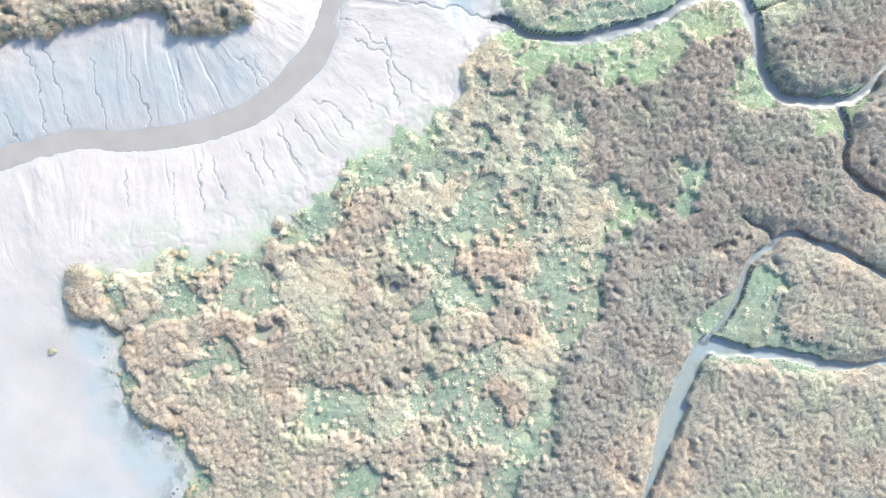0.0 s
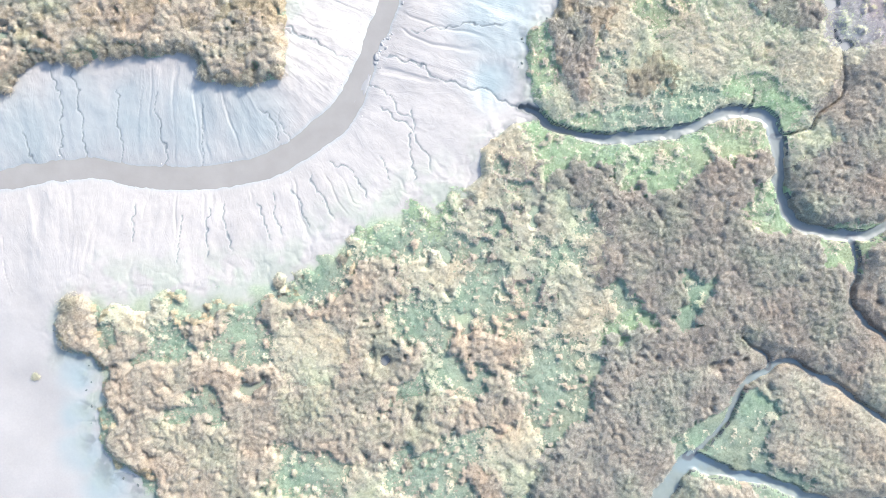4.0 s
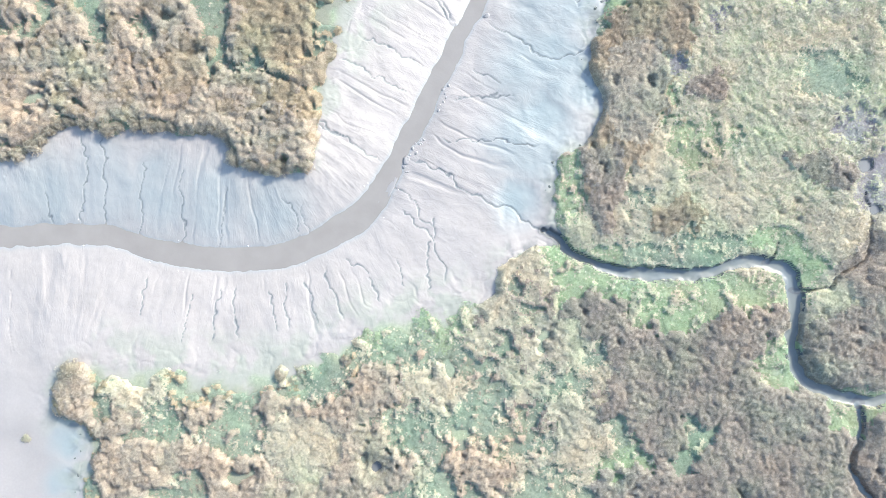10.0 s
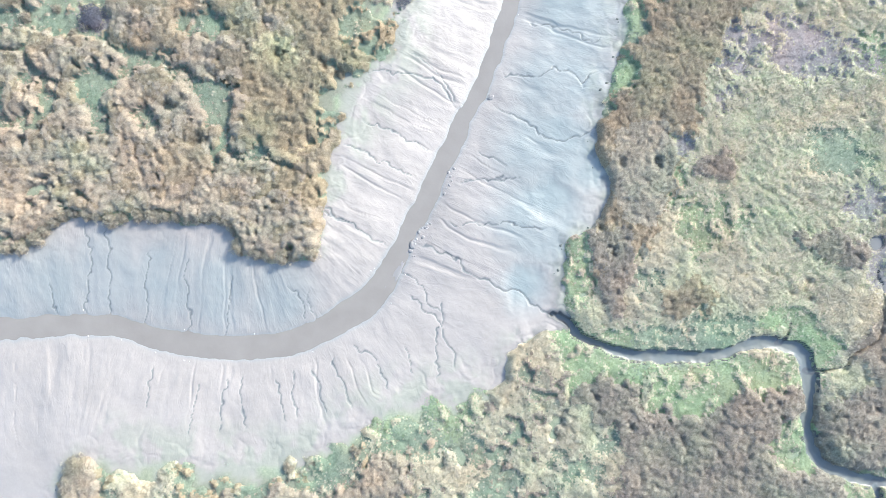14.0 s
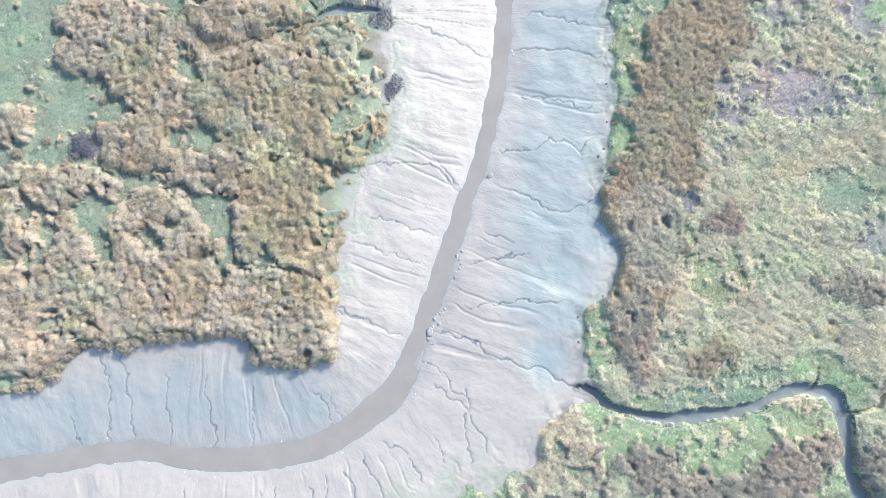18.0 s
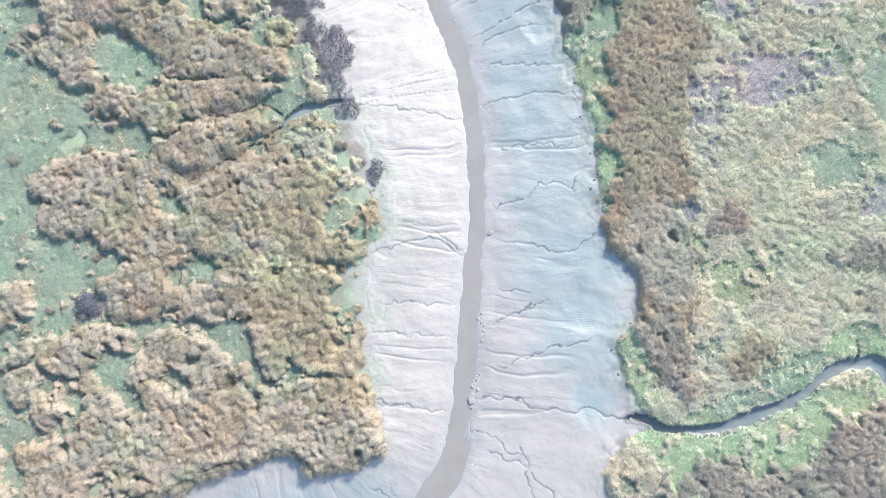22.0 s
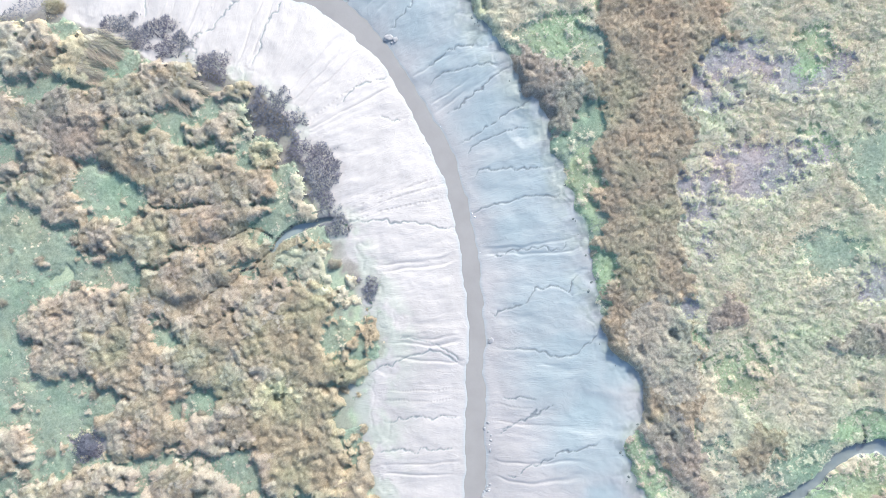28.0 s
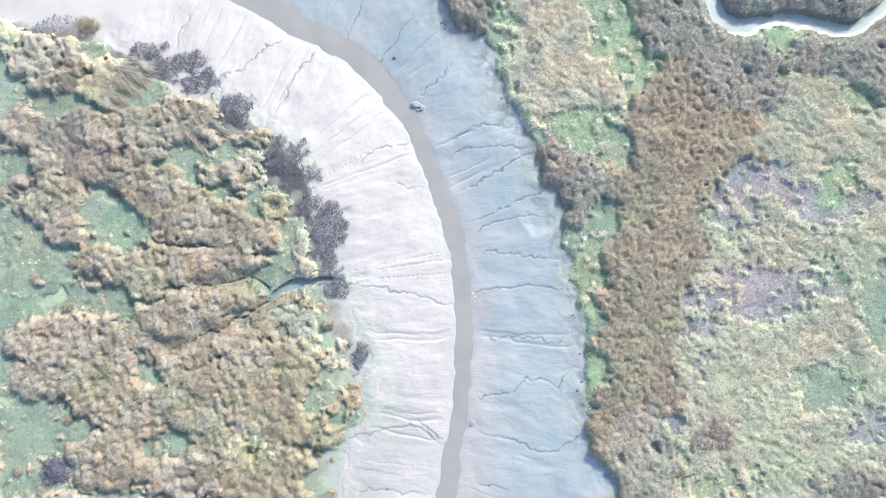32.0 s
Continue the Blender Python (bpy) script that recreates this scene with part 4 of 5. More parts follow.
    if len(mud):
        mx = gx[mud] + 0.5 * (vnoise(x[mud] / 0.75, y[mud] / 0.75, 191) - 0.5)
        my = gy[mud] + 0.5 * (vnoise(x[mud] / 0.75, y[mud] / 0.75, 193) - 0.5)
        sort = np.argsort(mx)
        order = (sort, mx[sort])
        cuts, damp_shade = np.zeros(len(mud)), np.zeros(len(mud))
        for line in RILL_LINES:
            lo, hi = line[:, :2].min(0) - 1.6, line[:, :2].max(0) + 1.6
            near = sort[np.searchsorted(order[1], lo[0]):np.searchsorted(order[1], hi[0])]
            near = near[(my[near] > lo[1]) & (my[near] < hi[1])]
            if not len(near):
                continue
            d, u, _ = along(mx[near], my[near], line, 1.6)
            half = 0.5 * line[:, 2].mean()
            wide = 0.065 + 0.09 * half
            total = np.hypot(*np.diff(line[:, :2], axis=0).T).sum()
            ends = smooth(0, 0.12, u / total) * smooth(1.0, 0.9, u / total)
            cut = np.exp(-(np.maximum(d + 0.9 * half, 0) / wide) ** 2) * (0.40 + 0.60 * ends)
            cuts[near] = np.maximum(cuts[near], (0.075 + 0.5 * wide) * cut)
            damp_shade[near] = np.maximum(damp_shade[near], smooth(0.25, 0.8, cut))
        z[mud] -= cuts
        # damp silt, with the runnels' shadow put into the same dark tone
        wet[mud] = np.maximum(wet[mud], 0.5 * damp_shade)
        crack[mud] = np.maximum(crack[mud], damp_shade)
    return z, wet, inland, river, marsh, creek, s, crack


# ---- kinds of vegetation over the plan ----
SEEDS = {"T": SEEDS_T, "G": SEEDS_G + SEEDS_G2, "L": SEEDS_L, "P": SEEDS_P, "B": SEEDS_B, "D": SEEDS_D, "S": SEEDS_S,
         "O": [], "R": SEEDS_R, "Y": SEEDS_Y, "V": SEEDS_V, "K": [], "Q": []}
KINDS = "".join(SEEDS)
SEED_XY = np.array([p for k in KINDS for p in SEEDS[k]])
SEED_KIND = np.array([n for n, k in enumerate(KINDS) for p in SEEDS[k]])


KX0, KY0, KSTEP = -100.0, -80.0, 0.25


def kind_table():
    """The kind of the nearest patch on a plain grid, turf over the western marsh, and the stands and lawns that grow over them."""
    xs, ys = KX0 + KSTEP * np.arange(850), KY0 + KSTEP * np.arange(1024)
    gx, gy = np.meshgrid(xs, ys, indexing="ij")
    best, kind = np.full(gx.shape, 1e9), np.zeros(gx.shape, np.int8)
    for (sx, sy), k in zip(SEED_XY, SEED_KIND):
        i, j = int((sx - 40 - KX0) / KSTEP), int((sy - 40 - KY0) / KSTEP)
        part_ = np.s_[max(i, 0):max(i, 0) + 320, max(j, 0):max(j, 0) + 320]
        d = (gx[part_] - sx) ** 2 + (gy[part_] - sy) ** 2
        m = d < best[part_]
        best[part_][m], kind[part_][m] = d[m], k
    west = (gx < 0) & (gy > 40) & (gx - 0.2 * gy > -88)
    kind[west] = KINDS.index("G")
    for k, px, py, a, b, turn in PATCHES + [("K", x, y, 1.5 * a, 1.5 * b, -17) for x, y, a, b in STUBBLE]:
        reach = 1.3 * max(a, b)
        i, j = np.searchsorted(xs, (px - reach, px + reach)), np.searchsorted(ys, (py - reach, py + reach))
        part_ = np.s_[i[0]:i[1], j[0]:j[1]]
        x, y = gx[part_] - px, gy[part_] - py
        c, s_ = math.cos(radians(turn)), math.sin(radians(turn))
        d = np.hypot((c * x + s_ * y) / a, (c * y - s_ * x) / b)
        kind[part_][d < 1] = KINDS.index(k)
    return kind


KIND_TABLE = kind_table()


def kind_at(x, y):
    """Which kind of vegetation grows at points of the plan: that of the nearest patch, with ragged borders."""
    wx = x + 4.2 * (fbm(x, y, 2.6, 71, 3) - 0.5) + 1.6 * (fbm(x, y, 0.7, 73, 2) - 0.5)
    wy = y + 4.2 * (fbm(x, y, 2.6, 79, 3) - 0.5) + 1.6 * (fbm(x, y, 0.7, 83, 2) - 0.5)
    i = np.clip(((wx - KX0) / KSTEP).astype(int), 0, KIND_TABLE.shape[0] - 1)
    j = np.clip(((wy - KY0) / KSTEP).astype(int), 0, KIND_TABLE.shape[1] - 1)
    kind = KIND_TABLE[i, j].astype(int)
    speck = fbm(x, y, 1.3, 89, 2)
    green, reeds = np.isin(kind, [KINDS.index(k) for k in "GL"]), kind == KINDS.index("T")
    west = (x < 0) & (y > 40)
    lime = (kind == KINDS.index("L")) & ~west
    kind = np.where(green & (speck > np.where(west, 0.82, np.where(lime, 0.66, 0.74))), KINDS.index("P"), kind)
    kind = np.where(green & (speck < np.where(west, 0.17, 0.25)) & (x < 22), KINDS.index("T"), kind)
    kind = np.where(reeds & (speck < 0.13), KINDS.index("G"), kind)
    # browner clumps among the tan stands west of the river
    stand = fbm(x, y, 2.4, 181, 3)
    kind = np.where(west & (kind == KINDS.index("T")) & (stand > 0.60), KINDS.index("R"), kind)
    kind = np.where(west & (kind == KINDS.index("R")) & (stand < 0.40), KINDS.index("T"), kind)
    # paler, greener mixture towards the point of the southern marsh
    point = (kind == KINDS.index("B")) & (y < 26) & (x < 19 + 12 * (fbm(x, y, 6.0, 197, 2) - 0.5))
    blend = fbm(x, y, 2.4, 199, 3)
    kind = np.where(point & (blend > 0.46), KINDS.index("P"), np.where(point & (blend < 0.36), KINDS.index("G"), kind))
    return np.where((kind == KINDS.index("V")) & (speck > 0.64), KINDS.index("Y"), kind)


def mesh_of(name, verts, loops, starts, totals, mat, smooth_faces=False):
    me = bpy.data.meshes.new(name)
    me.vertices.add(len(verts))
    me.vertices.foreach_set("co", np.ascontiguousarray(verts, dtype=np.float32).ravel())
    me.loops.add(len(loops))
    me.loops.foreach_set("vertex_index", np.ascontiguousarray(loops, dtype=np.int32))
    me.polygons.add(len(starts))
    me.polygons.foreach_set("loop_start", np.ascontiguousarray(starts, dtype=np.int32))
    me.polygons.foreach_set("loop_total", np.ascontiguousarray(totals, dtype=np.int32))
    if smooth_faces:
        me.polygons.foreach_set("use_smooth", np.ones(len(starts), bool))
    me.update(calc_edges=True)
    me.materials.append(mat)
    return me


GREENNESS = {"T": 0.55, "G": 1.0, "L": 1.0, "P": 0.8, "B": 0.15, "D": 0.1, "S": 0.2, "O": 0.4, "R": 0.15, "Y": 0.9, "V": 0.2, "K": 0.0, "Q": 0.5}


def thinning(x, y):
    """One where the shore fades gently into the mud, nought elsewhere."""
    south = smooth(-56, -53.5, x) * smooth(12, 2, x) * smooth(-4, 2, y) * smooth(34, 26, y)
    west = smooth(-26, -20, x) * smooth(0, -4, x) * smooth(46, 56, y) * smooth(96, 88, y)
    slump = 0.45 * smooth(-36, -42, x) * smooth(2, -3, y)
    return np.maximum(np.maximum(south, 0.9 * west), slump)


# ---- the ground: one sheet to the horizon, fine where the bare mud and the creeks lie open ----
X0, X1, Y0, Y1, CELL, SUB = -88.0, 97.6, -68.0, 160.0, 0.8, 5


def build_ground():
    ring = np.array([2500, 1200, 600, 300, 150, 80, 40, 20, 8])
    xs = np.r_[X0 - ring, np.arange(X0, X1 + 0.01, CELL), X1 + ring[::-1]]
    ys = np.r_[Y0 - ring, np.arange(Y0, Y1 + 0.01, CELL), Y1 + ring[::-1]]
    nx, ny = len(xs) - 1, len(ys) - 1
    fx = np.interp(np.arange(nx * SUB + 1) / SUB, np.arange(nx + 1), xs)
    fy = np.interp(np.arange(ny * SUB + 1) / SUB, np.arange(ny + 1), ys)
    cx, cy = np.meshgrid((xs[:-1] + xs[1:]) / 2, (ys[:-1] + ys[1:]) / 2, indexing="ij")
    _, _, _, river, marsh, creek, _, _ = terrain(cx.ravel(), cy.ravel())
    fine = (((marsh < 1.2) & ((river < 22) | (marsh > -4))) | (creek < 1.0)) & (river > -2.4)
    fine &= (cx + 0.35 * cy > -74).ravel() | (cy > 20).ravel()
    fine = fine.reshape(nx, ny)
    fine &= ((cx - 0.25 * cy < 84) & (cy - 0.55 * cx < 156))
    fine &= (cx > X0) & (cx < X1) & (cy > Y0) & (cy < Y1)
    big = ny * SUB + 1
    # fine cells
    fi, fj = np.nonzero(fine)
    a, b = np.meshgrid(np.arange(SUB), np.arange(SUB), indexing="ij")
    i = (fi[:, None] * SUB + a.ravel()).ravel()
    j = (fj[:, None] * SUB + b.ravel()).ravel()
    quads = np.stack([i * big + j, (i + 1) * big + j, (i + 1) * big + j + 1, i * big + j + 1], -1)
    # coarse cells, those beside fine ones with the finer points along the shared side
    pad = np.pad(fine, 1)
    beside = pad[:-2, 1:-1] | pad[2:, 1:-1] | pad[1:-1, :-2] | pad[1:-1, 2:]
    ci, cj = np.nonzero(~fine & ~beside)
    ci, cj = ci * SUB, cj * SUB
    plain = np.stack([ci * big + cj, (ci + SUB) * big + cj, (ci + SUB) * big + cj + SUB, ci * big + cj + SUB], -1)
    loops = [quads.ravel(), plain.ravel()]
    totals = [np.full(len(quads) + len(plain), 4)]
    for u, v in zip(*np.nonzero(~fine & beside)):
        I, J, rim = u * SUB, v * SUB, []
        for hit, steps in ((pad[u + 1, v], [(k, 0) for k in range(SUB)]), (pad[u + 2, v + 1], [(SUB, k) for k in range(SUB)]),
                           (pad[u + 1, v + 2], [(SUB - k, SUB) for k in range(SUB)]), (pad[u, v + 1], [(0, SUB - k) for k in range(SUB)])):
            rim += [(I + p) * big + J + q for p, q in (steps if hit else steps[:1])]
        loops.append(np.array(rim))
        totals.append(np.array([len(rim)]))
    loops, totals = np.concatenate(loops), np.concatenate(totals)
    keys, loops = np.unique(loops, return_inverse=True)
    x, y = fx[keys // big], fy[keys % big]
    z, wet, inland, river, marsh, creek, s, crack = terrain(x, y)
    me = mesh_of("ground", np.stack([x, y, z], -1), loops, np.r_[0, np.cumsum(totals)[:-1]], totals, GROUND, True)
    kind = kind_at(x, y)
    grass = np.array([GREENNESS[k] for k in KINDS])[kind] + 0.5 * (fbm(x, y, 2.5, 131) - 0.5)
    bed = inland * smooth(-0.05, 0.12, creek) * smooth(0.30, 0.55, fbm(x, y, 2.2, 137) * 0.5 + smooth(-0.5, 3.0 + 5 * thinning(x, y), marsh) * 0.7)
    spread = 2.5 + 5.5 * thinning(x, y) + 3.0 * smooth(60, 66, y) * smooth(16, 20, x)
    algae = 0.65 * smooth(spread, 0.2, -marsh) * smooth(0.34, 0.60, fbm(x, y, 2.8, 223, 4)) * ((x > -20) | (y < 30))
    stain = smooth(3.2, 0.2, -marsh) * smooth(0.42, 0.66, fbm(x, y, 1.6, 227, 4)) * ((x > 10) | ((x < -45) & (y < 4)))
    crack = np.maximum(crack, 0.75 * stain * (marsh < 0.4))
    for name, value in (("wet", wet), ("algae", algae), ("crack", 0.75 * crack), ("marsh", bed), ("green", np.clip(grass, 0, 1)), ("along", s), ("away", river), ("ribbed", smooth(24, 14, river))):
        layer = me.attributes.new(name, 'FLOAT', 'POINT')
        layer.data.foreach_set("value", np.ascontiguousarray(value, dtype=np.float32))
    ob = new("ground", me)
    tagged(ob, "pale grey tidal mudflat and marsh soil cut by winding creeks", "ground", kind="structure")
    print("ground", len(x), len(totals))
    return ob


build_ground()


def ribbon(name, line, z, extra, mat):
    """A level strip of water along a line."""
    d = np.gradient(line[:, :2], axis=0)
    d /= np.hypot(d[:, 0], d[:, 1])[:, None]
    side = np.stack([-d[:, 1], d[:, 0]], -1) * (line[:, 2:3] / 2 + extra)
    n = len(line)
    verts = np.zeros((2 * n, 3))
    verts[:n, :2], verts[n:, :2], verts[:, 2] = line[:, :2] + side, line[:, :2] - side, z
    k = np.arange(n - 1)
    quads = np.stack([n + k, n + k + 1, k + 1, k], -1)
    return new(name, mesh_of(name, verts, quads.ravel(), np.arange(n - 1) * 4, np.full(n - 1, 4), mat, True))


tagged(ribbon("river_water", RIVER_LINE, -1.27, 0.7, RIVER_WATER), "shallow silty grey-brown river at low tide", "water", kind="structure")


# ---- vegetation: a lumpy canopy clothed in drooping leaves ----
# per kind: height, width of a clump, share of bare gaps, leaves a square metre, leaf length, leaf width, looseness
HABIT = {"T": (1.65, 1.3, 0.09, 66, 0.40, 0.09, 0.8), "R": (1.55, 1.25, 0.05, 64, 0.38, 0.09, 0.8), "B": (1.3, 0.9, 0.04, 60, 0.36, 0.09, 0.8),
         "D": (1.35, 0.9, 0.04, 60, 0.36, 0.09, 0.8), "S": (1.2, 0.86, 0.05, 56, 0.36, 0.09, 0.8), "O": (1.45, 1.15, 0.14, 62, 0.40, 0.09, 0.8),
         "P": (0.88, 1.01, 0.10, 50, 0.38, 0.10, 0.8), "Y": (0.82, 1.01, 0.03, 48, 0.38, 0.10, 0.8), "L": (0.38, 0.8, 0.08, 34, 0.28, 0.08, 0.9),
         "G": (0.42, 0.7, 0.06, 34, 0.24, 0.07, 0.9), "V": (0.30, 0.9, 0.04, 36, 0.34, 0.08, 1.0), "K": (0.55, 0.6, 0.12, 47, 0.46, 0.11, 1.2),
         "Q": (1.45, 1.25, 0.08, 66, 0.42, 0.09, 0.7)}
rng = np.random.default_rng(5)


def unit(v):
    return v / (np.linalg.norm(v, axis=-1, keepdims=True) + 1e-9)


def leaves_on(x, y, z, radius, height, leaves, length, width, loose, flow):
    """Leaves as slim triangles that droop from a lobed dome over every root point. Returns the corners."""
    n = len(x)
    up = rng.uniform(0.02, 1.0, (n, leaves))
    flat = np.sqrt(1 - up ** 2)
    a = rng.uniform(0, 2 * np.pi, (n, leaves))
    lobe = 1 + 0.28 * np.sin(3 * a + 6.3 * rng.random((n, 1))) + 0.16 * np.sin(5 * a + 6.3 * rng.random((n, 1)))
    r, h = radius[:, None] * lobe, height[:, None] * rng.uniform(0.80, 1.12, (n, leaves))
    cos, sin = np.cos(a), np.sin(a)
    p = np.stack([x[:, None] + r * flat * cos + flow[:, :1] * h * up, y[:, None] + r * flat * sin + flow[:, 1:] * h * up, z[:, None] + h * up], -1)
    out = unit(np.stack([flat * cos / r, flat * sin / r, up / h], -1))
    down = unit(np.stack([up * cos * r, up * sin * r, -flat * h], -1))
    way = unit(0.8 * down + 0.35 * out + loose * rng.normal(0, 0.6, p.shape) + np.concatenate([flow, 0 * flow[:, :1]], -1)[:, None] * 1.5)
    across = unit(np.cross(way, out + 0.4 * rng.normal(0, 1, p.shape))) * width * 0.5 * rng.uniform(0.7, 1.3, (n, leaves, 1))
    span = length * rng.uniform(0.6, 1.3, (n, leaves, 1))
    return np.stack([p - 0.35 * span * way - across, p - 0.35 * span * way + across, p + 0.65 * span * way + 0.12 * span * out], -2).reshape(-1, 3)


def domes(x, y, z, radius, height, flow, sides=6):
    """The soft body under the leaves: a low lobed dome a clump. Returns corners, three a triangle."""
    n = len(x)
    a = (np.arange(sides) / sides * 2 * np.pi)[None] + rng.uniform(0, 6.3, (n, 1))
    rings = []
    for share, lift in ((0.98, -0.08), (0.80, 0.52)):
        r = radius[:, None] * share * rng.uniform(0.75, 1.2, (n, sides))
        rings.append(np.stack([x[:, None] + r * np.cos(a) + flow[:, :1] * lift * height[:, None], y[:, None] + r * np.sin(a) + flow[:, 1:] * lift * height[:, None],
                               z[:, None] + height[:, None] * lift * rng.uniform(0.85, 1.15, (n, sides))], -1))
    low, high = rings
    top = np.stack([x + flow[:, 0] * height, y + flow[:, 1] * height, z + 0.86 * height], -1)[:, None] + 0 * low
    nlow, nhigh = np.roll(low, -1, 1), np.roll(high, -1, 1)
    return np.stack([low, nlow, nhigh, low, nhigh, high, high, nhigh, top], -2).reshape(-1, 3)


def plant_object(name, verts, mat):
    n = len(verts) // 3
    return new(name, mesh_of(name, verts, np.arange(3 * n), np.arange(n) * 3, np.full(n, 3), mat))


NAMES = {"T": ("reed_bed", "tall tan winter reeds in feathery clumps on the marsh", "reeds"), "R": ("russet_reed_bed", "dense russet-brown reeds along the marsh shore", "reeds"),
         "B": ("sedge_bed", "matted brown sedge covering the marsh", "sedge"), "D": ("dark_sedge_bed", "dark grey-brown matted sedge on the marsh", "sedge"),
         "S": ("straw_sedge_bed", "pale straw-brown sedge between the creeks", "sedge"), "O": ("olive_reed_bed", "olive-grey reeds thinning towards the mud", "reeds"),
         "P": ("tussock_grass", "pale straw tussocks with green between them", "grass"), "Y": ("meadow_grass", "pale yellow-green tussocky marsh grass", "grass"),
         "L": ("lime_grass", "short bright lime-green grass along the creek", "grass"), "G": ("short_turf", "short mint-green turf between the reeds", "grass"),
         "V": ("plant_litter", "mauve-grey flattened dead plants on wet ground", "dead plants"), "Q": ("yellow_reed_bed", "straw-yellow reeds in rounded clumps on the marsh", "reeds"), "K": ("reed_stubble", "dark purple-grey reed stubble standing on mud", "reeds")}


def bumps(x, y, size, seed):
    """Rounded bumps with creases between them, 0 to 1."""
    u, v = x / size, y / size
    i, j = np.floor(u), np.floor(v)
    best = np.full(np.shape(x), 9.0)
    for a in (-1, 0, 1):
        for c in (-1, 0, 1):
            px, py = i + a + hash2(i + a, j + c, seed), j + c + hash2(i + a, j + c, seed + 1)
            best = np.minimum(best, (u - px) ** 2 + (v - py) ** 2)
    return np.clip(1 - best / 0.85, 0, 1) ** 0.75


def raster_of():
    """The marsh on a grid a quarter of a metre wide: ground, kind of plants and height of their canopy."""
    step = 0.25
    xs, ys = np.arange(X0 + 1, X1 - 1, step), np.arange(Y0 + 1, Y1 - 1, step)
    gx, gy = (g.ravel() for g in np.meshgrid(xs, ys, indexing="ij"))
    z, wet, inland, river, marsh, creek, s, crack = terrain(gx, gy)
    kind = kind_at(gx, gy)
    stub = kind == KINDS.index("K")
    fade = marsh + 5.0 * (fbm(gx, gy, 3.2, 173, 3) - 0.5) < np.where(gy > 40, 7.5, 5.5) * thinning(gx, gy)
    sparse = np.where(fbm(gx, gy, 1.1, 211, 3) > np.where(gy > 40, 0.44, 0.60), KINDS.index("O"), KINDS.index("G"))
    kind = np.where(fade & np.isin(kind, [KINDS.index("T"), KINDS.index("O")]), sparse, kind)
    habit = np.array([HABIT[k] for k in KINDS])[kind]
    fine_stand = np.isin(kind, [KINDS.index("T"), KINDS.index("R")]) & ((gy < 30) | (gx > 0))
    habit[fine_stand, 0] *= 0.80
    habit[fine_stand, 1] = 0.88
    shape = (len(xs), len(ys))
    eased = habit[:, 0].reshape(shape).copy()
    for _ in range(4):
        eased[1:-1, 1:-1] = 0.2 * (eased[1:-1, 1:-1] + eased[:-2, 1:-1] + eased[2:, 1:-1] + eased[1:-1, :-2] + eased[1:-1, 2:])
    eased = np.minimum(eased.ravel(), habit[:, 0])
    wx, wy = gx + 1.1 * (fbm(gx, gy, 1.4, 141, 2) - 0.5), gy + 1.1 * (fbm(gx, gy, 1.4, 149, 2) - 0.5)
    lump_ = np.zeros(len(gx))
    for size in np.unique(habit[:, 1]):
        m = habit[:, 1] == size
        if size == 1.01:      # wind-combed tussocks lie in short slanting rows
            cu, cv = 0.8 * wx[m] - 0.6 * wy[m], 0.6 * wx[m] + 0.8 * wy[m]
            lump_[m] = 0.6 * bumps(cu * 0.55, cv, 0.9, 151) + 0.4 * bumps(cu * 0.6, cv, 0.48, 157)
            continue
        lump_[m] = 0.62 * bumps(wx[m], wy[m], size, 151) + 0.38 * bumps(wx[m], wy[m], 0.5 * size, 157)
    # tussocks: straw on their crests, green in the hollows between
    # the darker green also paints the shadow in these hollows
    field = kind == KINDS.index("Y")
    kind = np.where(field & (lump_ > 0.74), KINDS.index("P"), kind)
    kind = np.where(field & (lump_ < 0.08), KINDS.index("L"), kind)
    kind = np.where((kind == KINDS.index("P")) & ~field & (lump_ < 0.20), KINDS.index("G"), kind)
    thick = 0.6 * fbm(gx, gy, 2.6, 91, 4) + 0.4 * fbm(gx, gy, 8.0, 97, 2)
    thick = np.clip((thick - 0.22) / 0.56, 0, 1)
    shore = smooth(-0.3, 1.3 + 4.5 * thinning(gx, gy), marsh + (1.4 + 3 * thinning(gx, gy)) * (fbm(gx, gy, 1.7, 163, 2) - 0.5))
    near = np.full(len(gx), 99.0)
    for sx, sy, a, b in STUBBLE:
        near = np.minimum(near, np.hypot((gx - sx) / a, (gy - sy) / b))
    shore = np.where(stub, smooth(1.6, 0.4, near + 1.8 * (fbm(gx, gy, 1.3, 167, 3) - 0.5)), shore)
    gaps = habit[:, 2] + 0.48 * thinning(gx, gy) * smooth(np.where(gy > 40, 12.0, 8.0), 0.5, marsh)
    present = smooth(gaps - 0.10, gaps + 0.10, thick) * shore * smooth(-0.2, 0.16, creek) * (river > 2.2)
    tall = eased * (0.28 + 0.87 * lump_) * (0.75 + 0.5 * thick) * (0.4 + 0.6 * smooth(0.2, 2.2, creek))
    canopy = (tall + 0.12) * present - 0.12
    # soften the steps between kinds of different height
    c = canopy.reshape(shape)
    soft = c.copy()
    soft[1:-1, 1:-1] = 0.6 * c[1:-1, 1:-1] + 0.10 * (c[:-2, 1:-1] + c[2:, 1:-1] + c[1:-1, :-2] + c[1:-1, 2:])
    # plants of low kinds mingle along their borders
    k2 = kind.reshape(shape)
    ii, jj = np.meshgrid(np.arange(shape[0]), np.arange(shape[1]), indexing="ij")
    reach = 0.8 + 4.0 * (rng.random(shape) < 0.35)
    other = k2[np.clip(ii + (rng.normal(0, 1, shape) * reach).astype(int), 0, shape[0] - 1), np.clip(jj + (rng.normal(0, 1, shape) * reach).astype(int), 0, shape[1] - 1)]
